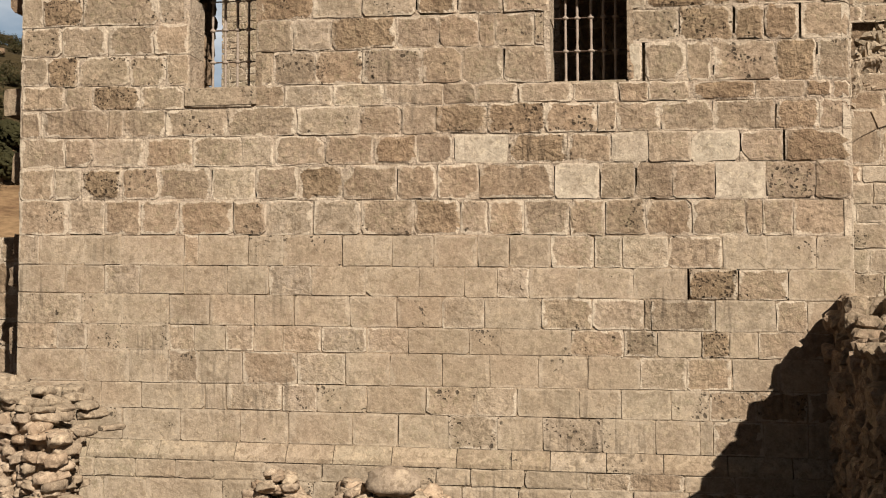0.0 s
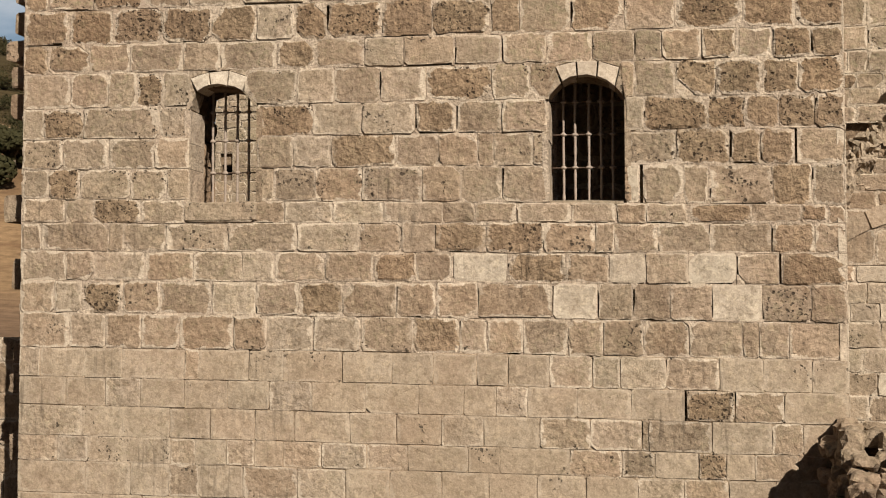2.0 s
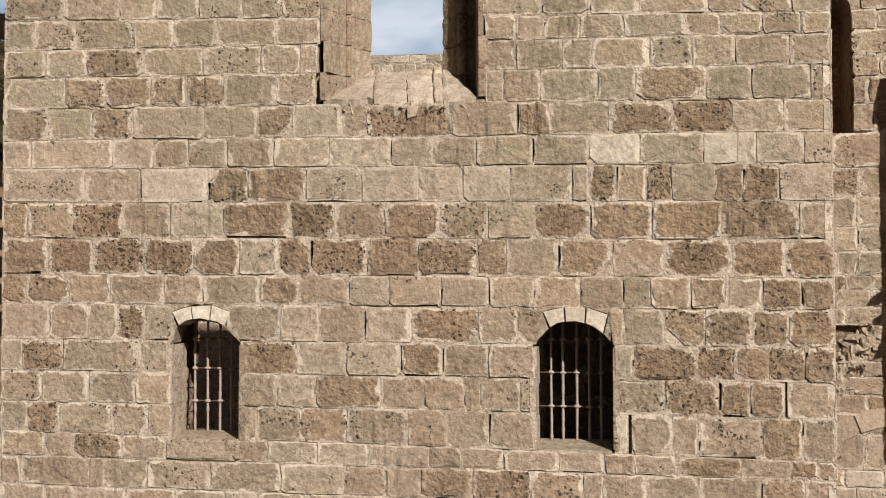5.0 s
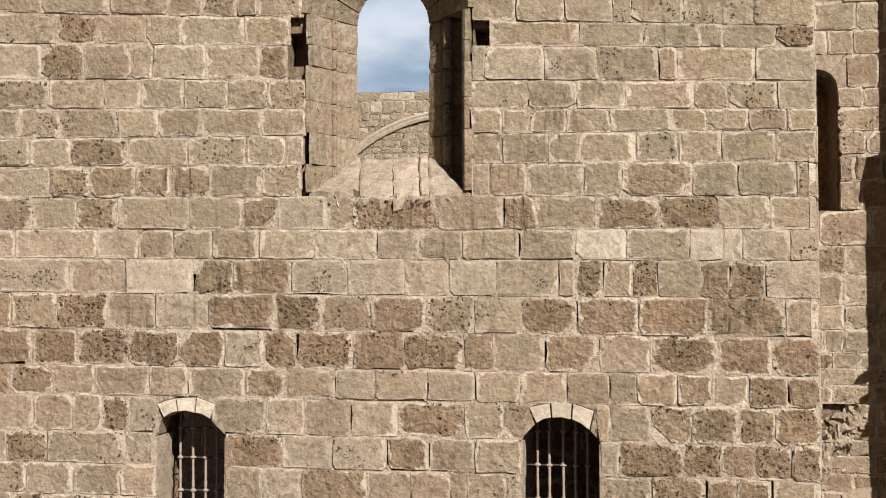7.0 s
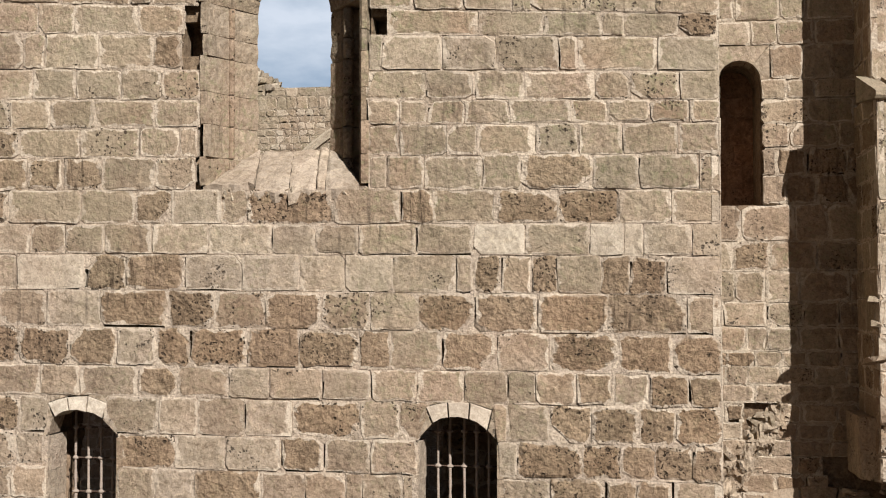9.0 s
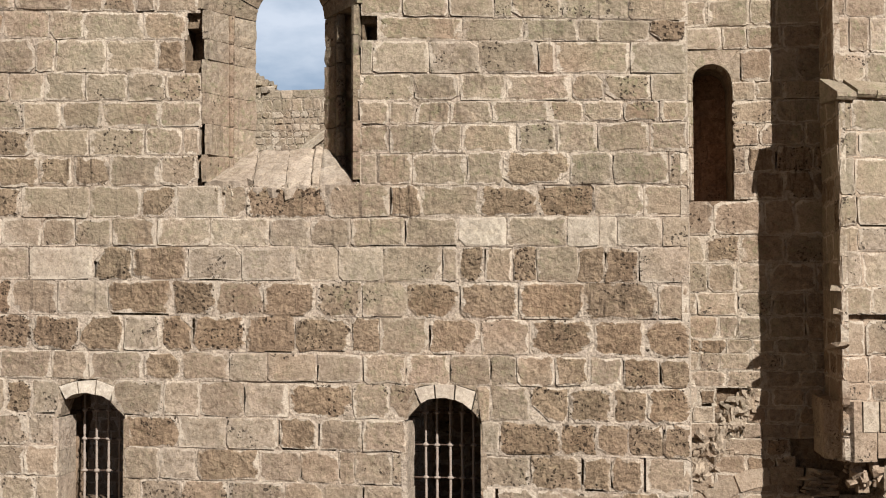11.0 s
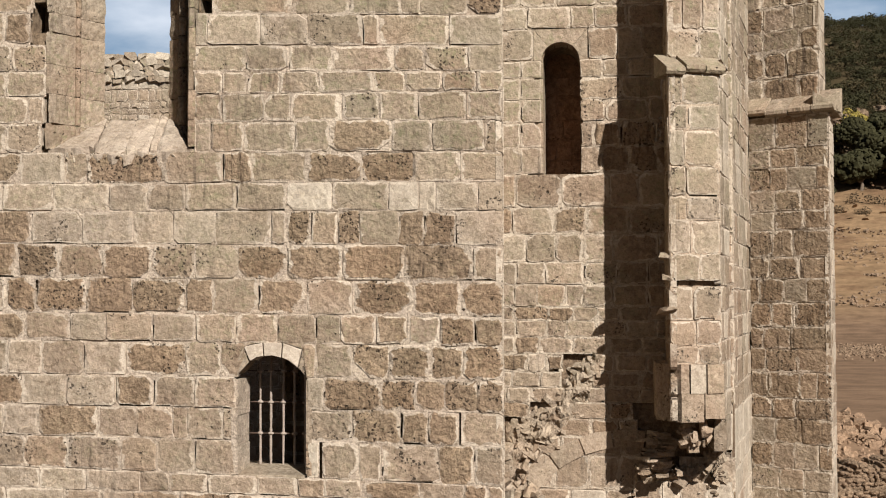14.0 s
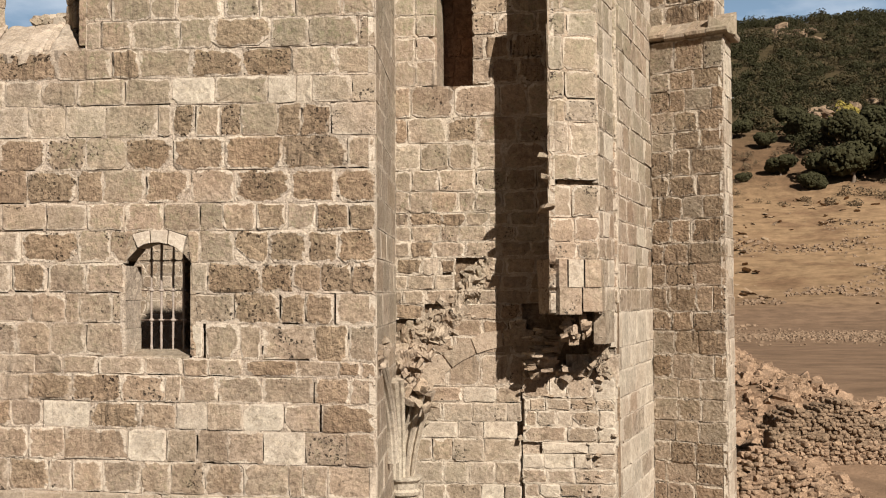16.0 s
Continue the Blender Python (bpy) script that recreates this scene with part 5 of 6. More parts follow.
# ---- inside and behind: west wall, far nave wall ----
wall_west = solid("wall_west", [(LEFT_X + 0.1, FRONT_Y + 0.1), (-5.3, FRONT_Y + 0.9), (-5.3, 12.0), (LEFT_X + 0.1, 12.0)], 0, 12.0, "shaded side wall of the transept with torn toothing")
dressed(wall_west, (LEFT_X, 12.0), (LEFT_X, FRONT_Y), 0, 12.0, 61, 0, 0.3, 0.5, "mmd")
rt = random.Random(8)
z = 1.2
while z < 9.5:
    h = rt.uniform(0.22, 0.34)
    if rt.random() < 0.62:
        s = Side((LEFT_X - rt.uniform(0.34, 0.5), 11.35), (LEFT_X, 11.35))
        v, f, _ = block(s, 0, s.length, flat(z), flat(z + h), rt, deep=0.5, ragged=1.2)
        part("toothing_stone", mesh_of("toothing_stone", v, f, TAN), wall_west, "projecting stone of a torn-off wall")
    z += h * rt.uniform(1.0, 1.5)

wall_aisle = solid("wall_aisle", [(-8.6, 12.2), (LEFT_X + 0.05, 12.2), (LEFT_X + 0.05, 12.9), (-8.6, 12.9)], 0, 2.62, "low torn wall in the shade beside the transept")
dressed(wall_aisle, (-8.6, 12.1), (LEFT_X, 12.1), 0, 2.72, 63, 0, 0.3, 0.46, "mmd")

wall_pier = solid("wall_pier", [(-0.8, 12.72), (0.95, 12.72), (0.95, 13.5), (-0.8, 13.5)], 0, 12.0, "dark inner pier behind the barred window")
dressed(wall_pier, (-0.88, 12.64), (1.04, 12.64), 0, 8.0, 73, 0, 0.3, 0.45, "mmd")

FAR_Y = 26.8
far = Side((-9.85, FAR_Y), (5.0, FAR_Y))
PUTLOGS = ((0.14, 0.43, 6.12, 6.37, 6.3701), (0.15, 0.43, 4.79, 5.09, 5.0901), (0.75, 0.91, 4.72, 4.93, 4.9301), (3.9, 4.1, 6.1, 6.35, 6.3501))
wall_nave = tagged(new("wall_nave", mesh_of("wall_nave", *pierced(far, 0.1, far.length, 0, 10.75, PUTLOGS, 1.0, steps=1), CORE)), "far nave wall of rough masonry with a broken top", "wall", kind="structure")
for o in PUTLOGS:
    v, f = prism([(-9.85 + o[0] - 0.1, FAR_Y + 0.8), (-9.85 + o[1] + 0.1, FAR_Y + 0.8), (-9.85 + o[1] + 0.1, FAR_Y + 0.9), (-9.85 + o[0] - 0.1, FAR_Y + 0.9)], o[2] - 0.1, o[3] + 0.1)
    part("hole_back", mesh_of("hole_back", v, f, CORE), wall_nave)
rf = random.Random(71)
fc = random_courses(far.length, 0.0, 7.4, rf, 0.31, 0.42, "llmmm", 0.2) + random_courses(far.length, 7.4, 10.72, rf, 0.15, 0.22, "wllllm", 0.3) + random_courses(far.length, 10.72, 10.92, rf, 0.2, 0.42, "wl", 0.2)


def clear_of(cs, holes):
    """Cut the courses round square holes."""
    out = []
    for zb, zt, marks, end in cs:
        kept = []
        for i, (u, kind, gaping) in enumerate(marks):
            u1 = marks[i + 1][0] if i + 1 < len(marks) else end
            hit_hole = [o for o in holes if o[2] < zt(0) - 0.06 and o[3] > zb(0) + 0.06 and o[0] < u1 and o[1] > u]
            if hit_hole:
                o = hit_hole[0]
                if o[0] - u > 0.05:
                    kept.append((u, kind, gaping))
                kept.append((max(u, o[0]), "x", False))
                if u1 - o[1] > 0.05:
                    kept.append((o[1], kind, False))
            else:
                kept.append((u, kind, gaping))
        out.append((zb, zt, kept, end))
    return out


masonry(wall_nave, far, clear_of(fc, PUTLOGS), rf, 0, ragged=2.0, gap=0.014, lime=LIGHT)
rb = random.Random(74)
v, f = prism([(-9.75, FAR_Y + 0.1), (-7.35, FAR_Y + 0.1), (-7.35, FAR_Y + 0.9), (-9.75, FAR_Y + 0.9)], 10.7, 11.3)
gable = part("broken_gable", mesh_of("broken_gable", v, f, CORE), wall_nave, "rubble stump standing higher on the broken wall top")
for z0, x1 in ((10.9, -6.86), (11.04, -6.95), (11.18, -7.1), (11.31, -7.35), (11.43, -7.75)):
    x = -9.85
    while x < x1:
        w = rb.uniform(0.14, 0.34)
        for y in (0.08, 0.4, 0.7):
            o = part("stone", rb.choice(SPALLS), gable)
            o.matrix_basis = Matrix.Translation((x + w / 2, FAR_Y + y, z0 + 0.06)) @ Euler((rb.uniform(-0.2, 0.2), rb.uniform(-0.15, 0.15), rb.uniform(-0.3, 0.3))).to_matrix().to_4x4() @ Matrix.Diagonal((w * 1.2, 0.5, rb.uniform(0.24, 0.34), 1))
        x += w
# a lower broken stretch that goes on beyond its end
wall_low = solid("wall_low", [(-14.0, FAR_Y + 0.2), (-9.77, FAR_Y + 0.2), (-9.77, FAR_Y + 0.9), (-14.0, FAR_Y + 0.9)], 0, 3.75, "low broken stretch of the nave wall in shade")
dressed(wall_low, (-14.0, FAR_Y + 0.12), (-9.87, FAR_Y + 0.12), 0, 3.8, 72, 0, 0.3, 0.42, "lmmm", ragged=1.5)

# blind arch on the far wall
arch_v, arch_f = [], []
for i in range(25):
    a = math.pi * (0.06 + 0.88 * i / 24)
    for r, o in ((3.62, 0.0), (3.63, 0.05), (3.69, 0.07), (3.72, 0.03), (3.77, 0.055), (3.82, 0.02), (3.82, 0.0)):
        arch_v.append((-3.47 - r * math.cos(a), FAR_Y - 0.015 - o, 6.68 + r * math.sin(a)))
arch_f = [(7 * i + k, 7 * i + k + 1, 7 * i + k + 8, 7 * i + k + 7) for i in range(24) for k in range(6)]
part("wall_arch", mesh_of("wall_arch", arch_v, arch_f, PALE), wall_nave, "moulded wall arch of pale stone")

# ---- loose stone ----
ROCKS = [rock_mesh("rock", random.Random(100 + i), ROCK, 3, (1.0, random.Random(200 + i).uniform(0.7, 0.95), random.Random(300 + i).uniform(0.42, 0.62)), 0.4, 0.58) for i in range(18)]
for me in ROCKS:
    me.shade_smooth()
FLATS = [rock_mesh("rock", random.Random(800 + i), ROCK, 3, (1.0, 0.9, random.Random(840 + i).uniform(0.75, 0.95)), 0.22, 0.55) for i in range(20)]
for me in FLATS:
    me.shade_smooth()
TORN = [rock_mesh("rock", random.Random(860 + i), (LIGHT, TAN, TAN)[i % 3], 2, (1.0, random.Random(880 + i).uniform(0.7, 1.0), random.Random(890 + i).uniform(0.7, 1.0)), 0.4, 0.5) for i in range(15)]
SMALL = [shard_mesh("rock", random.Random(400 + i), ROCK, (1.0, 0.8, random.Random(500 + i).uniform(0.4, 0.75)), 5) for i in range(12)]
COBBLES = [rock_mesh("rock", random.Random(930 + i), SCREE, 2, (1.0, 0.9, random.Random(950 + i).uniform(0.7, 0.95)), 0.3, 0.65) for i in range(12)]


def rubble_wall(name, a, b, thick, base, top, label, seed, singles=140, size=0.3, pieces=None, material=None):
    """A dry-laid stump of wall between plan points a and b; top gives its height along it (0 to 1)."""
    s, r = Side(a, b), random.Random(seed)
    n = 12
    v, f = [], []
    for i in range(n + 1):
        u = 0.12 + (s.length - 0.34) * i / n
        h = max(base + 0.1, top(i / n) - 0.2)
        v += [s.at(u, base, -0.07), s.at(u, h, -0.07), s.at(u, h, -thick), s.at(u, base, -thick)]
    for i in range(n):
        f += [(4 * i + k, 4 * i + (k + 1) % 4, 4 * i + 4 + (k + 1) % 4, 4 * i + 4 + k) for k in range(4)]
    f += [(3, 2, 1, 0), tuple(4 * n + k for k in range(4))]
    ob = tagged(new(name, mesh_of(name, v, f, CORE)), label, "rubble wall", kind="structure")
    made, rest = 0, []
    turn = math.atan2(s.d.y, s.d.x)
    z = base
    while z < 4:
        h = size * r.uniform(0.34, 0.7)
        u = -0.05
        any_here = False
        while u < s.length + 0.05:
            w = size * r.uniform(0.45, 1.25)
            t = top(min(1, max(0, (u + w / 2) / s.length)))
            if z + h * 0.5 < t:
                any_here = True
                depth = r.uniform(0.14, 0.25)
                spots = [-0.10]
                if z + 1.9 * h > t:                     # top stones lie across the whole stump
                    spots = [-0.10 - q for q in (0, 0.25, 0.5, 0.75, 1.0) if q < thick]
                for q in spots:
                    p = s.at(u + w / 2, z + h / 2 + r.uniform(-0.15, 0.15) * h, q + r.uniform(-0.06, 0.06))
                    m = Matrix.Translation(p) @ Euler((r.uniform(-0.2, 0.2), r.uniform(-0.28, 0.28), turn + r.uniform(-0.35, 0.35))).to_matrix().to_4x4() @ Matrix.Diagonal((w * 1.24, depth * 1.4, h * 1.75, 1))
                    me = r.choice(pieces or ROCKS)
                    if made < singles and q == -0.10:
                        o = part("stone", me, ob)
                        o.matrix_basis = m
                        made += 1
                    else:
                        rest.append(placed(me, m))
            u += w
        if any_here and z + h * 0.5 < top(1):            # the broken end
            q = -0.1
            while q > -thick + 0.1:
                w = size * r.uniform(0.5, 1.2)
                m = Matrix.Translation(s.at(s.length - 0.2 + r.uniform(-0.06, 0.06), z + h / 2, q - w / 2)) @ Euler((r.uniform(-0.25, 0.25), r.uniform(-0.25, 0.25), turn + 1.57 + r.uniform(-0.4, 0.4))).to_matrix().to_4x4() @ Matrix.Diagonal((w * 1.15, 0.22, h * 1.5, 1))
                rest.append(placed(r.choice(pieces or ROCKS), m))
                q -= w
        z += h
        if not any_here:
            break
    if rest:
        tagged(part("loose_stone", mesh_of("loose_stone", *join(rest), material or ROCK, material is None), ob), kind="stuff")
    return ob


rubble_wall("ruined_wall", (-5.6, 8.55), (-4.34, 8.19), 0.6, 0.0, lambda t: 1.36 - 0.02 * t - 0.3 * max(0, t - 0.7) / 0.3 + 0.05 * math.sin(9 * t), "stump of a dry-laid rubble wall in front of the church", 81, 299, 0.115, FLATS)
rubble_wall("ruined_wall", (1.60, 10.80), (1.45, 6.4), 1.3, 0.0, lambda t: 1.98 - 0.5 * t + 0.08 * math.sin(13 * t), "rubble stump of a torn-off wall at the transept corner", 82, 280, 0.22, TORN, TAN)


def heap(name, centre, spread, count, seed, label, sizes=(0.12, 0.34), tall=0.35, meshes=None, singles=True, hollow=None):
    r = random.Random(seed)
    ob = tagged(new(name), label, "rubble")
    ob.location = centre
    rest = []
    for _ in range(count):
        q, a = math.sqrt(r.random()), r.uniform(0, 2 * math.pi)
        sz = r.uniform(*sizes)
        p = (spread[0] * q * math.cos(a), spread[1] * q * math.sin(a), tall * (1 - q) * r.uniform(0.5, 1.0) + sz * 0.1)
        if hollow is not None and abs(p[0] - hollow) < 0.27:          # a seat for the boulder
            p = (p[0], p[1], min(p[2], 0.3 - sz * 0.2))
        m = Matrix.Translation(p) @ Euler((r.uniform(-0.5, 0.5), r.uniform(-0.5, 0.5), r.uniform(0, 6.3))).to_matrix().to_4x4() @ Matrix.Scale(sz, 4)
        me = r.choice(meshes or ROCKS)
        if singles:
            part("stone", me, ob).matrix_basis = m
        else:
            rest.append(placed(me, m))
    if rest:
        part("stones", mesh_of("stones", *join(rest), ROCK), ob)
        tagged(ob, kind="stuff")
    return ob


heap("stone_heap", (-2.12, 9.95, 0.1), (0.66, 0.45), 110, 91, "heap of broken fieldstones at the foot of the wall", (0.1, 0.27), 0.72, hollow=0.05)
heap("stone_heap", (-3.12, 9.95, 0.08), (0.36, 0.4), 70, 92, "heap of broken fieldstones at the foot of the wall", (0.1, 0.24), 0.58)
boulder = tagged(new("boulder", rock_mesh("boulder", random.Random(7), OVAL, 3, (0.48, 0.36, 0.27), 0.2, 0.85)), "smooth oval boulder on the stone heap", "boulder")
boulder.location = (-2.07, 9.72, 0.53)
boulder.data.shade_smooth()

# torn vault on the chancel wall: a sloping scar of rubble, a springer with ribs
CHIPS = [shard_mesh("chip", random.Random(600 + i), (LIGHT, TAN, LIGHT, LIGHT)[i % 4], (1.0, random.Random(620 + i).uniform(0.55, 0.8), random.Random(640 + i).uniform(0.35, 0.75)), 6) for i in range(14)]


def torn_edge(name, label, path, wide, proud, y, seed, stones, sizes):
    """A ragged band of broken rubble standing out of a wall along path(t) -> x, z."""
    r = random.Random(seed)
    ob = tagged(new(name), label, "rubble scar")
    x0, z0 = path(0.5)
    ob.location = (x0, y, z0)
    n, m, v = 60, 16, []
    for i in range(n + 1):
        t = i / n
        x, z = path(t)
        for j in range(m + 1):
            q = j / m * 2 - 1
            e = Vector((x * 6, z * 6 + q * 2, seed))
            d = proud(t) * max(0.0, 1 - abs(q) ** 3) * (0.75 + 0.9 * noise.noise(e) + 0.5 * noise.noise(e * 2.7)) - 0.03 * abs(q)
            v.append((x - x0 - 0.5 * q * wide(t) + 0.05 * noise.noise(e * 1.7), -d, z - z0 + q * wide(t) + 0.05 * noise.noise(e * 1.3 + Vector((9, 0, 0)))))
    f = [(i * (m + 1) + j, (i + 1) * (m + 1) + j, (i + 1) * (m + 1) + j + 1, i * (m + 1) + j + 1) for i in range(n) for j in range(m)]
    part("rubble_fill", mesh_of("rubble_fill", v, f, LIGHT), ob, "broken rubble and lime fill")
    for _ in range(stones):
        t, q = r.random(), r.uniform(-0.95, 0.95)
        x, z = path(t)
        sz = sizes[0] + (sizes[1] - sizes[0]) * r.random() ** 2.2
        o = part("stone", r.choice(CHIPS), ob)
        o.matrix_basis = Matrix.Translation((x - x0 - 0.5 * q * wide(t), -proud(t) * (1 - q * q) * r.uniform(-0.3, 0.7), z - z0 + q * wide(t))) @ Euler((r.uniform(-1.2, 1.2), r.uniform(-1.5, 1.5), r.uniform(-1.5, 1.5))).to_matrix().to_4x4() @ Matrix.Diagonal((sz * 1.5, sz * 0.8, sz * 0.8, 1))
    return ob


torn_edge("vault_scar", "torn rubble scar of a fallen vault on the chancel wall", lambda t: (1.50 + 1.18 * t, 3.70 + 0.75 * t + 0.55 * t * t), lambda t: 0.34 - 0.2 * t, lambda t: 0.16 - 0.06 * t, 13.66, 17, 280, (0.03, 0.19))
torn_edge("vault_scar", "torn rubble at the foot of the fallen vault", lambda t: (1.52 + 0.3 * t, 3.55 - 0.5 * t), lambda t: 0.26 - 0.1 * t, lambda t: 0.17 - 0.06 * t, 13.65, 18, 160, (0.04, 0.21))

# torn foot of the buttress: layered broken stones round a dark hollow
rs = random.Random(19)
torn_edge("buttress_break", "ragged rubble under the torn-away foot of the buttress", lambda t: (3.12 + 0.95 * t, 3.70 + 0.03 * math.sin(9 * t)), lambda t: 0.07, lambda t: 0.10, 13.58, 31, 90, (0.04, 0.2))
torn_edge("buttress_break", "ragged rubble edge beside the torn buttress", lambda t: (3.98 + 0.08 * t, 3.72 + 0.42 * t), lambda t: 0.1, lambda t: 0.14, 13.55, 33, 70, (0.04, 0.16))
layers = tagged(new("buttress_break"), "layered broken stones of the torn buttress foot", "rubble scar")
layers.location = (3.3, 13.4, 3.7)
for i in range(26):
    z = 0.02 + 0.5 * i / 26
    o = part("stone", rs.choice(CHIPS), layers)
    w = rs.uniform(0.14, 0.3)
    o.matrix_basis = Matrix.Translation((rs.uniform(-0.16, 0.12) + 0.1 * i / 26, rs.uniform(-0.16, 0.05), z)) @ Euler((rs.uniform(-0.15, 0.15), rs.uniform(-0.2, 0.2), rs.uniform(-0.6, 0.6))).to_matrix().to_4x4() @ Matrix.Diagonal((w, w * 0.9, rs.uniform(0.06, 0.11), 1))
patch = tagged(new("rubble_patch"), "patch of small broken stones below the torn buttress", "rubble scar")
patch.location = (3.55, 13.6, 3.5)
v, f = prism([(-0.37, 0.02), (0.42, 0.02), (0.42, 0.12), (-0.37, 0.12)], -0.22, 0.2)
part("rubble_fill", mesh_of("rubble_fill", v, f, MORTAR), patch, "crumbling lime between the stones")
z = -0.2
while z < 0.18:
    h, x = rs.uniform(0.05, 0.12), -0.36
    while x < 0.4:
        w = rs.uniform(0.09, 0.26)
        o = part("stone", rs.choice(CHIPS), patch)
        o.matrix_basis = Matrix.Translation((x + w / 2, rs.uniform(-0.012, 0.02), z + h / 2)) @ Euler((rs.uniform(-0.2, 0.2), rs.uniform(-0.15, 0.15), rs.uniform(-0.25, 0.25))).to_matrix().to_4x4() @ Matrix.Diagonal((w * 1.16, 0.13, h * 2.1, 1))
        x += w
    z += h
hanging = tagged(new("buttress_break"), "clot of rubble and lime hanging under the corbel stones", "rubble scar")
hanging.location = (3.74, 12.95, 4.25)
for i in range(30):
    o = part("stone", rs.choice(CHIPS), hanging)
    w = rs.uniform(0.06, 0.17)
    a = rs.uniform(0, 6.3)
    o.matrix_basis = Matrix.Translation((0.13 * math.cos(a) + rs.uniform(-0.04, 0.04), rs.uniform(-0.12, 0.2), 0.11 * math.sin(a) + rs.uniform(-0.04, 0.06))) @ Euler((rs.uniform(0, 6), rs.uniform(0, 6), rs.uniform(0, 6))).to_matrix().to_4x4() @ Matrix.Scale(w, 4)


def ribbed(name, label, axis, section, turn, material, parent=None, n=14, flare=1.0):
    """A moulded vault rib: section swept up along axis(t) -> (x, y, z), turned by turn(t)."""
    ob = parent or tagged(new(name), label, "vault springer")
    k, v = len(section), []
    for i in range(n + 1):
        t = i / n
        c, a = axis(t), turn(t)
        for p, q in section:
            e = (flare + (1 - flare) * t) * (1 + 0.06 * noise.noise(Vector((p * 9, q * 9, t * 6))))
            v.append((c[0] + (p * math.cos(a) - q * math.sin(a)) * e, c[1] + (p * math.sin(a) + q * math.cos(a)) * e, c[2] + p * 0.25 * t))
    f = [(i * k + j, i * k + (j + 1) % k, (i + 1) * k + (j + 1) % k, (i + 1) * k + j) for i in range(n) for j in range(k)] + [tuple(range(n * k, n * k + k)), tuple(reversed(range(k)))]
    part("rib", mesh_of("rib", v, f, material), ob, "moulded stone rib")
    return ob


ROLLS = [(-0.15, 0.14), (-0.15, -0.02), (-0.12, -0.05), (-0.105, -0.015), (-0.08, -0.02), (-0.07, -0.085), (-0.035, -0.115), (0.0, -0.085), (0.012, -0.03), (0.04, -0.03), (0.05, -0.085), (0.085, -0.11), (0.115, -0.075), (0.12, -0.015), (0.15, -0.01), (0.15, 0.14)]
springer = tagged(new("vault_springer"), "broken moulded springer of a fallen vault", "vault springer")
ribbed("vault_springer", "", lambda t: (1.69 + 0.24 * t ** 1.7, 13.36 - 0.2 * t * t, 2.42 + 1.02 * t), [(1.0 * p, 1.0 * q) for p, q in ROLLS], lambda t: 0.5 - 0.15 * t, PALE, springer, flare=0.62)
ribbed("vault_springer", "", lambda t: (1.60 + 0.02 * t, 13.22 - 0.42 * t ** 1.6, 2.42 + 1.2 * t), [(0.9 * p, 0.9 * q) for p, q in ROLLS], lambda t: 1.05, PALE, springer, flare=0.7)
v, k = [], 20
for z, r in ((0.0, 0.155), (2.2, 0.15), (2.22, 0.185), (2.26, 0.195), (2.29, 0.165), (2.36, 0.17), (2.40, 0.215), (2.44, 0.22)):
    v += [(1.65 + r * math.cos(2 * math.pi * i / k), 13.38 + r * math.sin(2 * math.pi * i / k), z) for i in range(k)]
part("half_column", mesh_of("half_column", v, [(r * k + i, r * k + (i + 1) % k, (r + 1) * k + (i + 1) % k, (r + 1) * k + i) for r in range(7) for i in range(k)] + [tuple(range(7 * k, 8 * k))], PALE), springer, "worn half column with a ring capital")
for i in range(26):
    o = part("broken_top", rs.choice(CHIPS), springer)
    t, sz = rs.random(), rs.uniform(0.07, 0.2)
    o.matrix_basis = Matrix.Translation((1.58 + 0.42 * t + rs.uniform(-0.04, 0.04), 13.2 + rs.uniform(-0.22, 0.2), 3.46 + rs.uniform(-0.1, 0.16) - 0.1 * t)) @ Euler((rs.uniform(-1, 1), rs.uniform(-1, 1), rs.uniform(0, 6))).to_matrix().to_4x4() @ Matrix.Diagonal((sz * 1.4, sz, sz * 0.9, 1))
# arch stub and torn corner on the transept's return
stub = tagged(new("arch_stub"), "stub of a moulded wall arch on the transept corner", "arch stub")
ribbed("arch_stub", "", lambda t: (1.72 - 0.04 * t, 12.25 - 1.0 * t ** 2.2, 2.75 + 1.3 * t), [(p * 0.7, q * 0.7) for p, q in ROLLS], lambda t: 1.35, PALE, stub, flare=0.6)
for i in range(16):
    o = part("stone", rs.choice(CHIPS), stub)
    sz = rs.uniform(0.07, 0.16)
    o.matrix_basis = Matrix.Translation((1.74 + rs.uniform(-0.04, 0.05), 10.98 + rs.random() * 0.75, 3.98 + rs.uniform(-0.14, 0.16))) @ Euler((rs.uniform(-0.6, 0.6), rs.uniform(-0.6, 0.6), rs.uniform(0, 6))).to_matrix().to_4x4() @ Matrix.Scale(sz, 4)

# ---- ground and distance ----
def rise_towards(x, y):
    """The hills stand highest to the right and far left, with a saddle between."""
    return float(np.interp(math.degrees(math.atan2(x, y)), (-180, -60, -30, -22, -12, -3, 4, 60, 180), (0.8, 0.9, 0.95, 0.56, 0.42, 0.5, 1.0, 0.9, 0.8)))


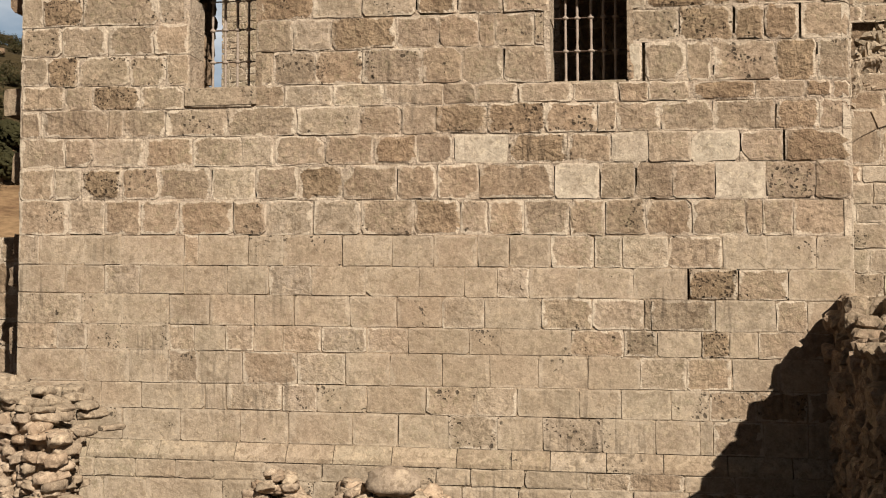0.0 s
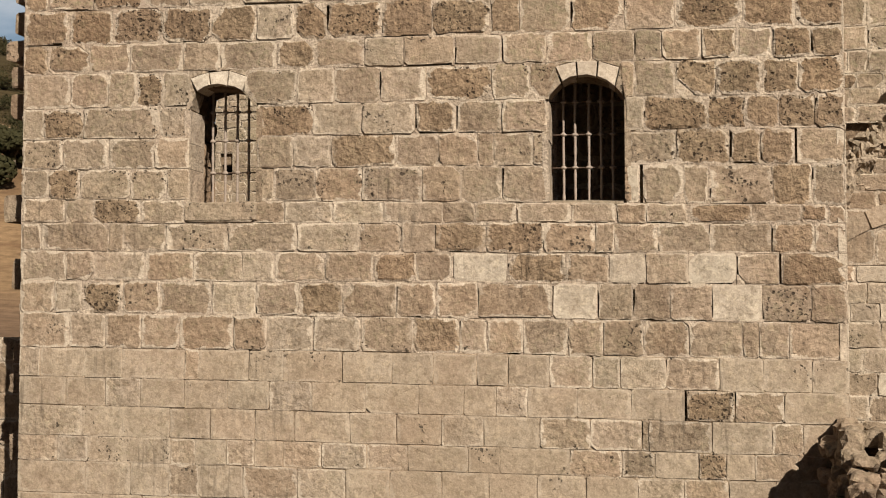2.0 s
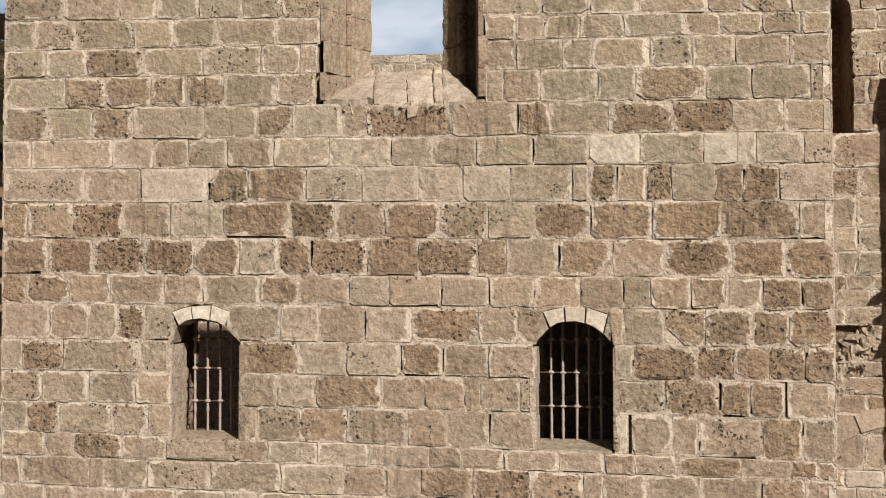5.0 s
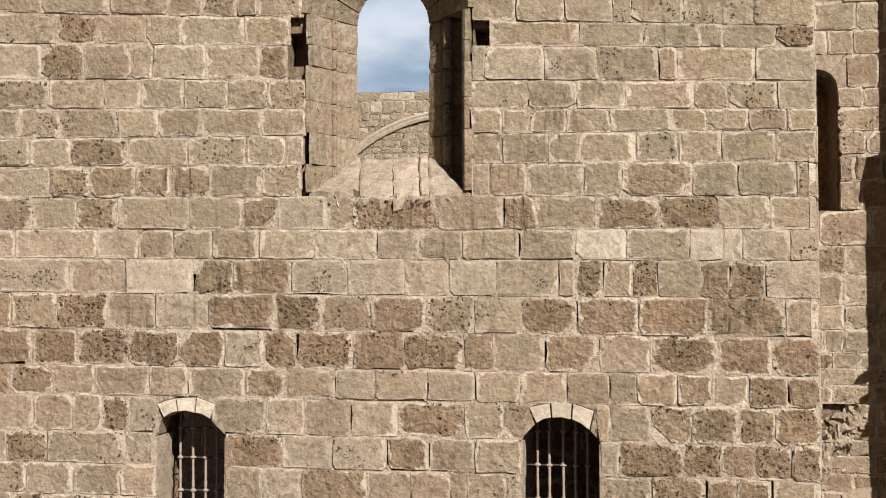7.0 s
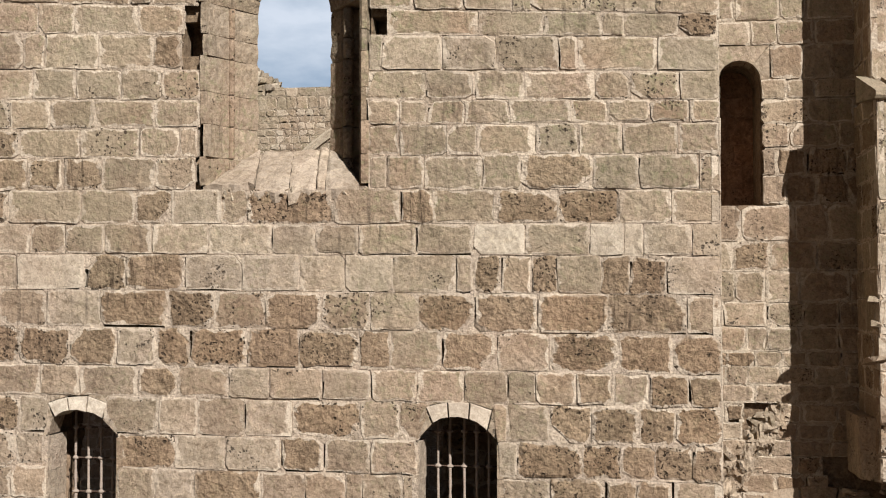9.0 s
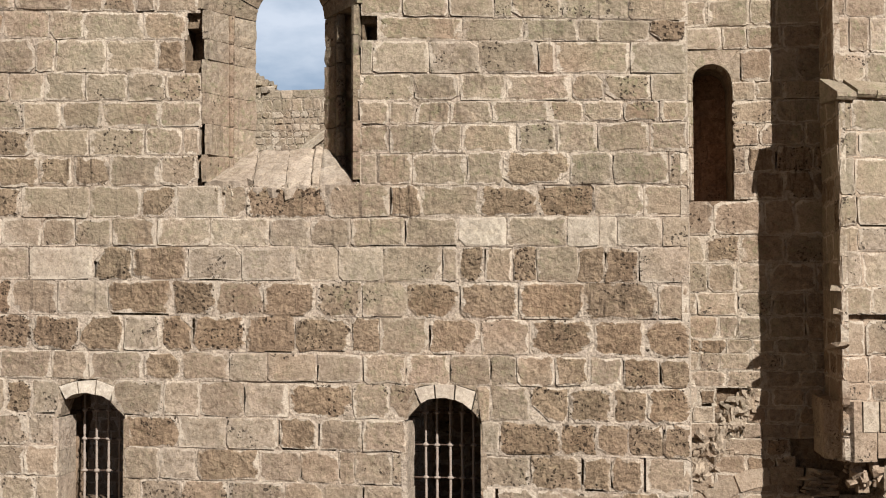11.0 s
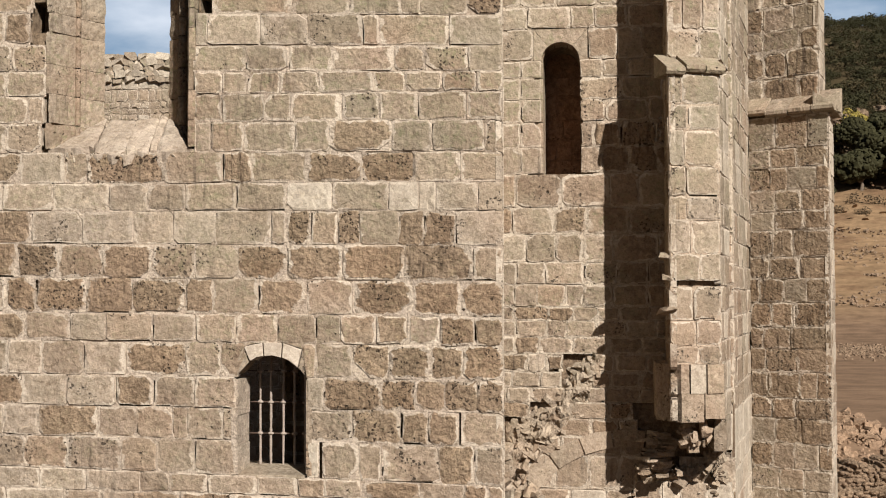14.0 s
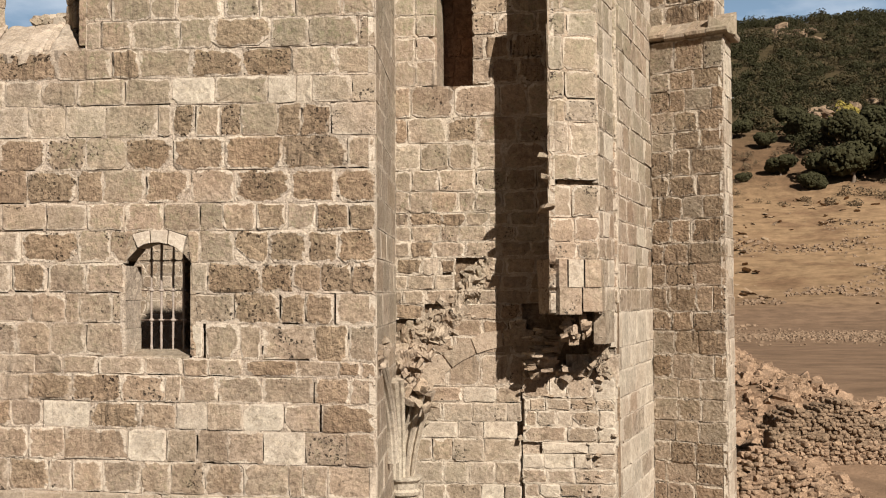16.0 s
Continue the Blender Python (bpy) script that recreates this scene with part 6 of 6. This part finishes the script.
def height(x, y):
    """The valley: a flat lake bed round the church, banks and wooded hills beyond."""
    r = math.hypot(x, y)
    n1 = noise.noise(Vector((x * 0.008, y * 0.008, 3.1)))
    n2 = noise.noise(Vector((x * 0.05, y * 0.05, 8.1)))
    z = 0.0
    if r > 150:
        z += 34 * min(1.0, (r - 150) / 170) ** 1.5
    if r > 300:
        z += 156 * rise_towards(x, y) * (1 - math.exp(-((r - 300) / 300) ** 1.25)) + 9 * n1 * min(1, (r - 300) / 100)
    if r > 120:
        z += 1.6 * n2 * min(1, (r - 120) / 80)
    # spoil of the fallen houses behind the apse
    z += 0.7 * math.exp(-(((x - 9.5) / 7) ** 2 + ((y - 33) / 8) ** 2)) + 2.9 * math.exp(-(((x - 6.5) / 5) ** 2 + ((y - 46) / 8) ** 2))
    z += 0.05 * noise.noise(Vector((x * 0.6, y * 0.6, 0)))
    if 17 < y < 60 and 4 < x < 22:
        z += 0.8 * noise.noise(Vector((x * 0.3, y * 0.3, 5))) * min(1, (y - 17) / 6)
    return z - 0.02


def ground():
    v, f = [], []
    rings = [1.5 * 1.062 ** i for i in range(112)]
    seg = 180
    for r in rings:
        for k in range(seg):
            a = 2 * math.pi * k / seg
            x, y = 2 + r * math.cos(a), 12 + r * math.sin(a)
            v.append((x, y, height(x, y)))
    c = len(v)
    v.append((2, 12, height(2, 12)))
    for i in range(len(rings) - 1):
        for k in range(seg):
            f.append((i * seg + k, (i + 1) * seg + k, (i + 1) * seg + (k + 1) % seg, i * seg + (k + 1) % seg))
    f += [(c, k, (k + 1) % seg) for k in range(seg)]
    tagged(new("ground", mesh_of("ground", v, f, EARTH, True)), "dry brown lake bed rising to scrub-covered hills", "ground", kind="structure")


ground()


def bearing(deg, r):
    """A point r metres from the first eye, deg degrees to the right of the wall's normal."""
    return r * math.sin(radians(deg)), r * math.cos(radians(deg))


def scatter_rocks(name, label, spots, seed, material, low=1.0):
    """Loose stones as one mesh; spots: (x, y, size, detailed)."""
    r, chunks = random.Random(seed), []
    for x, y, sz, fine in spots:
        m = Matrix.Translation((x, y, height(x, y) + sz * 0.12)) @ Euler((r.uniform(-0.5, 0.5), r.uniform(-0.5, 0.5), r.uniform(0, 6.3))).to_matrix().to_4x4() @ Matrix.Diagonal((sz, sz * r.uniform(0.7, 1), low * sz * r.uniform(0.7, 1.1), 1))
        chunks.append(placed(r.choice(ROCKS if fine else SMALL), m))
    return tagged(new(name, mesh_of(name, *join(chunks), material)), label, "rubble", kind="stuff")


rg = random.Random(61)
spots = []
for _ in range(13000):
    y = rg.uniform(19, 56)
    x = 4.0 + (y + 1) * math.tan(radians(rg.uniform(4.5, 15)))
    d = noise.noise(Vector((x * 0.35, y * 0.25, 4)))
    edge = 54 - 1.1 * (x - 6)
    if d > -0.35 and y < edge:
        spots.append((x, y, rg.uniform(0.06, 0.2) * (2.6 if rg.random() < 0.12 else 1), rg.random() < 0.08))
for _ in range(420):                                       # heaped against the ends of the fallen walls
    cx, cy = rg.choice(((8.0, 28.1), (8.0, 28.1), (11.8, 28.9), (5.9, 22.6)))
    spots.append((rg.gauss(cx, 0.35), rg.gauss(cy, 0.35), rg.uniform(0.1, 0.5), False))
scatter_rocks("rubble_field", "field of tumbled building stones behind the church", spots, 62, SCREE)
rubble_wall("ruined_wall", (8.0, 28.0), (11.9, 28.9), 0.9, 0.3, lambda t: 0.75 + 1.2 * math.sin(math.pi * min(1.0, t + 0.12)) ** 0.6 + 0.12 * math.sin(17 * t), "fallen house wall of dry-laid stones among rubble", 63, 300, 0.16, COBBLES, SCREE)
rubble_wall("ruined_wall", (5.9, 22.6), (8.5, 23.5), 0.9, 0.2, lambda t: 0.6 + 0.8 * math.sin(math.pi * t) ** 0.6 + 0.12 * math.sin(13 * t), "low fallen house wall of dry-laid stones", 64, 250, 0.17, COBBLES, SCREE)
spots = []
for _ in range(3000):
    p = bearing(rg.uniform(3, 17), rg.gauss(128, 8))
    spots.append((p[0], p[1], rg.uniform(0.1, 0.36), False))
for _ in range(7000):
    p = bearing(rg.uniform(3, 17), rg.uniform(140, 310))
    if noise.noise(Vector((p[0] * 0.05, p[1] * 0.05, 1))) > 0.12:
        spots.append((p[0], p[1], rg.uniform(0.15, 0.8), False))
scatter_rocks("stony_bank", "line of stones along the old shore", spots, 65, SCREE)
spots = []
for _ in range(420):
    d, far_off = rg.uniform(3, 17), rg.uniform(165, 300)
    p = bearing(d, far_off)
    if noise.noise(Vector((p[0] * 0.03, p[1] * 0.03, 2))) > 0.05 - 0.03 * (9 - d):
        spots.append((p[0], p[1], rg.uniform(0.5, 2.2), True))
scatter_rocks("rock_slabs", "flat pale rock slabs on the eroded shore slope", spots, 68, LEDGE, 0.16)
spots = []
for _ in range(420):
    p = bearing(rg.uniform(3, 18) if rg.random() < 0.7 else rg.uniform(-36, -17), rg.uniform(330, 560))
    if noise.noise(Vector((p[0] * 0.02, p[1] * 0.02, 7))) > 0.1:
        spots.append((p[0], p[1], rg.uniform(2.0, 7.5), True))
scatter_rocks("hill_outcrops", "pale rock outcrops among the scrub on the hill", spots, 66, SCREE)


def leaf_material(name, a, b):
    m = plain(name, a, 0.8, 0.0, 1.2, 0.0, b)
    return m


GREEN = leaf_material("holm_oak_leaves", (0.038, 0.034, 0.012), (0.017, 0.0155, 0.006))
YELLOW = leaf_material("autumn_leaves", (0.27, 0.2, 0.04), (0.12, 0.10, 0.025))
BARK = plain("bark", (0.16, 0.12, 0.085), 0.9, 0.0, 14, 0.6)


def crown(x, y, z, w, h, r, leaves=90):
    """A ragged crown: a few lobes of small leaf clumps round an open inside."""
    v, f = [], []
    lobes = [(x + r.uniform(-0.36, 0.36) * w, y + r.uniform(-0.32, 0.32) * w, z + h * r.uniform(0.35, 0.75), r.uniform(0.2, 0.36) * w, r.uniform(0.2, 0.36) * h) for _ in range(7)]
    for _ in range(leaves):
        cx, cy, cz, a, b = r.choice(lobes)
        d = Vector((r.gauss(0, 1), r.gauss(0, 1), r.gauss(0.15, 1))).normalized()
        p = Vector((cx + d.x * a, cy + d.y * a, cz + d.z * b))
        s = w * r.uniform(0.028, 0.075)
        t = Vector((r.gauss(0, 1), r.gauss(0, 1), r.gauss(0, 1))).normalized()
        u = d.cross(t).normalized()
        q = (d * 0.4 + u.cross(d) * 0.9).normalized()
        o = len(v)
        tip = p + d * s * 0.7
        v += [tuple(p - u * s - q * s * 0.5), tuple(p + u * s - q * s * 0.6), tuple(p + u * s * 0.3 + q * s), tuple(p - u * s * 0.8 + q * s * 0.7), tuple(tip)]
        f += [(o, o + 1, o + 4), (o + 1, o + 2, o + 4), (o + 2, o + 3, o + 4), (o + 3, o, o + 4)]
    return v, f


def woods(name, label, count, sectors, near, farther, seed, material, size=(3, 7.5)):
    r, chunks = random.Random(seed), []
    while len(chunks) < count:
        a = r.choice(sectors)
        deg, away = r.uniform(*a), near + (farther - near) * r.random() ** 1.2
        if 0 < deg < 9.9 and near > 300 and away < 375 + 25 * math.sin(3 * deg) and r.random() < 0.93:          # a bare ruddy bank
            continue
        p = bearing(deg, away)
        if noise.noise(Vector((p[0] * 0.02, p[1] * 0.02, 7))) > 0.34:
            continue
        w = r.uniform(*size)
        chunks.append(crown(p[0], p[1], height(*p) - 0.6, w, w * r.uniform(0.65, 0.95), r, 120))
    return tagged(new(name, mesh_of(name, *join(chunks), material)), label, "woods", kind="stuff")


OLIVE = leaf_material("scrub_leaves", (0.070, 0.052, 0.022), (0.033, 0.025, 0.011))
DRY = leaf_material("dry_brush", (0.16, 0.11, 0.06), (0.08, 0.055, 0.032))
woods("hill_woods", "dark evergreen scrub covering the hillside", 2300, [(3, 18), (3, 18), (-36, -17)], 322, 760, 67, GREEN)
woods("hill_scrub", "olive-brown scrub between the evergreens", 800, [(3, 18), (3, 18), (-36, -17)], 318, 760, 68, OLIVE)
woods("dry_brush", "bare brown brush along the foot of the hill", 150, [(3, 18), (3, 18), (-36, -17)], 280, 330, 69, DRY, (1.5, 4))


def tree(name, x, y, w, h, seed, label, leaves, trunk=0.16, count=1500):
    r = random.Random(seed)
    ob = tagged(new(name), label, "tree")
    ob.location = (x, y, height(x, y))
    v, f, k = [], [], 8
    for i in range(6):
        t = i / 5
        rad = w * 0.035 * (1.4 - t)
        v += [(0.15 * math.sin(3 * t) * w * 0.2 + rad * math.cos(2 * math.pi * j / k), rad * math.sin(2 * math.pi * j / k), -0.2 + t * h * (trunk + 0.35)) for j in range(k)]
    f = [(i * k + j, i * k + (j + 1) % k, (i + 1) * k + (j + 1) % k, (i + 1) * k + j) for i in range(5) for j in range(k)]
    for q in range(5):
        a, o = r.uniform(0, 6.3), len(v)
        for i in range(3):
            t = i / 2
            rad = w * 0.018 * (1.2 - t)
            v += [(math.cos(a) * t * w * 0.3 + rad * math.cos(2 * math.pi * j / 5), math.sin(a) * t * w * 0.3 + rad * math.sin(2 * math.pi * j / 5), h * (trunk + 0.1 + 0.35 * t)) for j in range(5)]
        f += [(o + i * 5 + j, o + i * 5 + (j + 1) % 5, o + (i + 1) * 5 + (j + 1) % 5, o + (i + 1) * 5 + j) for i in range(2) for j in range(5)]
    part("trunk", mesh_of("trunk", v, f, BARK, True), ob)
    part("crown", mesh_of("crown", *crown(0, 0, h * trunk * 0.6, w, h * (1 - trunk * 0.5), r, count), leaves), ob)
    return ob


rw = random.Random(70)
for deg, r0, w, h in ((12.3, 302, 13, 10.5), (11.2, 306, 9, 8.5), (10.6, 300, 6, 5.5), (13.5, 308, 13, 11), (14.6, 304, 14, 12), (9.1, 310, 7, 5.5), (8.5, 332, 6, 5), (7.5, 305, 3.5, 3), (11.7, 322, 11, 9.5), (10.3, 338, 9, 7.5), (7.3, 345, 6, 5), (12.9, 330, 11, 10), (15.8, 308, 12, 10), (9.4, 352, 8, 7), (-30.0, 306, 12, 10), (-31.5, 312, 13, 11), (-29.0, 318, 12, 10)):
    tree("holm_oak", *bearing(deg, r0), w, h, int(deg * 100), "dark green holm oak at the foot of the hill", GREEN)
tree("poplar", *bearing(12.5, 345), 4.5, 6, 901, "yellow autumn tree among the dark oaks", YELLOW)
tree("poplar", *bearing(11.9, 335), 7, 10, 902, "yellow-green autumn tree among the dark oaks", YELLOW, count=500)


def pylon(x, y, h):
    """A slim lattice power mast."""
    ob = tagged(new("power_mast"), "slim grey lattice power mast on the hillside", "power mast")
    ob.location = (x, y, height(x, y))
    steel = plain("galvanised_steel", (0.4, 0.4, 0.4), 0.6, 0.3)

    def beam(name, a, b, t):
        a, b = Vector(a), Vector(b)
        d = (b - a).normalized()
        u = d.orthogonal().normalized() * t
        w = d.cross(u)
        part(name, mesh_of(name, [tuple(p + s * u + q * w) for p in (a, b) for s, q in ((-1, -1), (1, -1), (1, 1), (-1, 1))], [(0, 1, 5, 4), (1, 2, 6, 5), (2, 3, 7, 6), (3, 0, 4, 7), (4, 5, 6, 7), (3, 2, 1, 0)], steel), ob)

    legs = [(-1, -1), (1, -1), (1, 1), (-1, 1)]
    for a, b in legs:
        beam("leg", (a * 0.8, b * 0.8, 0), (a * 0.3, b * 0.3, h), 0.09)
    for i in range(8):
        z0, z1 = h * i / 8, h * (i + 1) / 8
        w0, w1 = 0.8 - 0.5 * i / 8, 0.8 - 0.5 * (i + 1) / 8
        for (a, b), (c, d) in zip(legs, legs[1:] + legs[:1]):
            beam("brace", (a * w0, b * w0, z0), (c * w1, d * w1, z1), 0.05)
    beam("cross_arm", (-1.6, 0, h * 0.95), (1.6, 0, h * 0.95), 0.08)


pylon(*bearing(6.75, 345), 12)
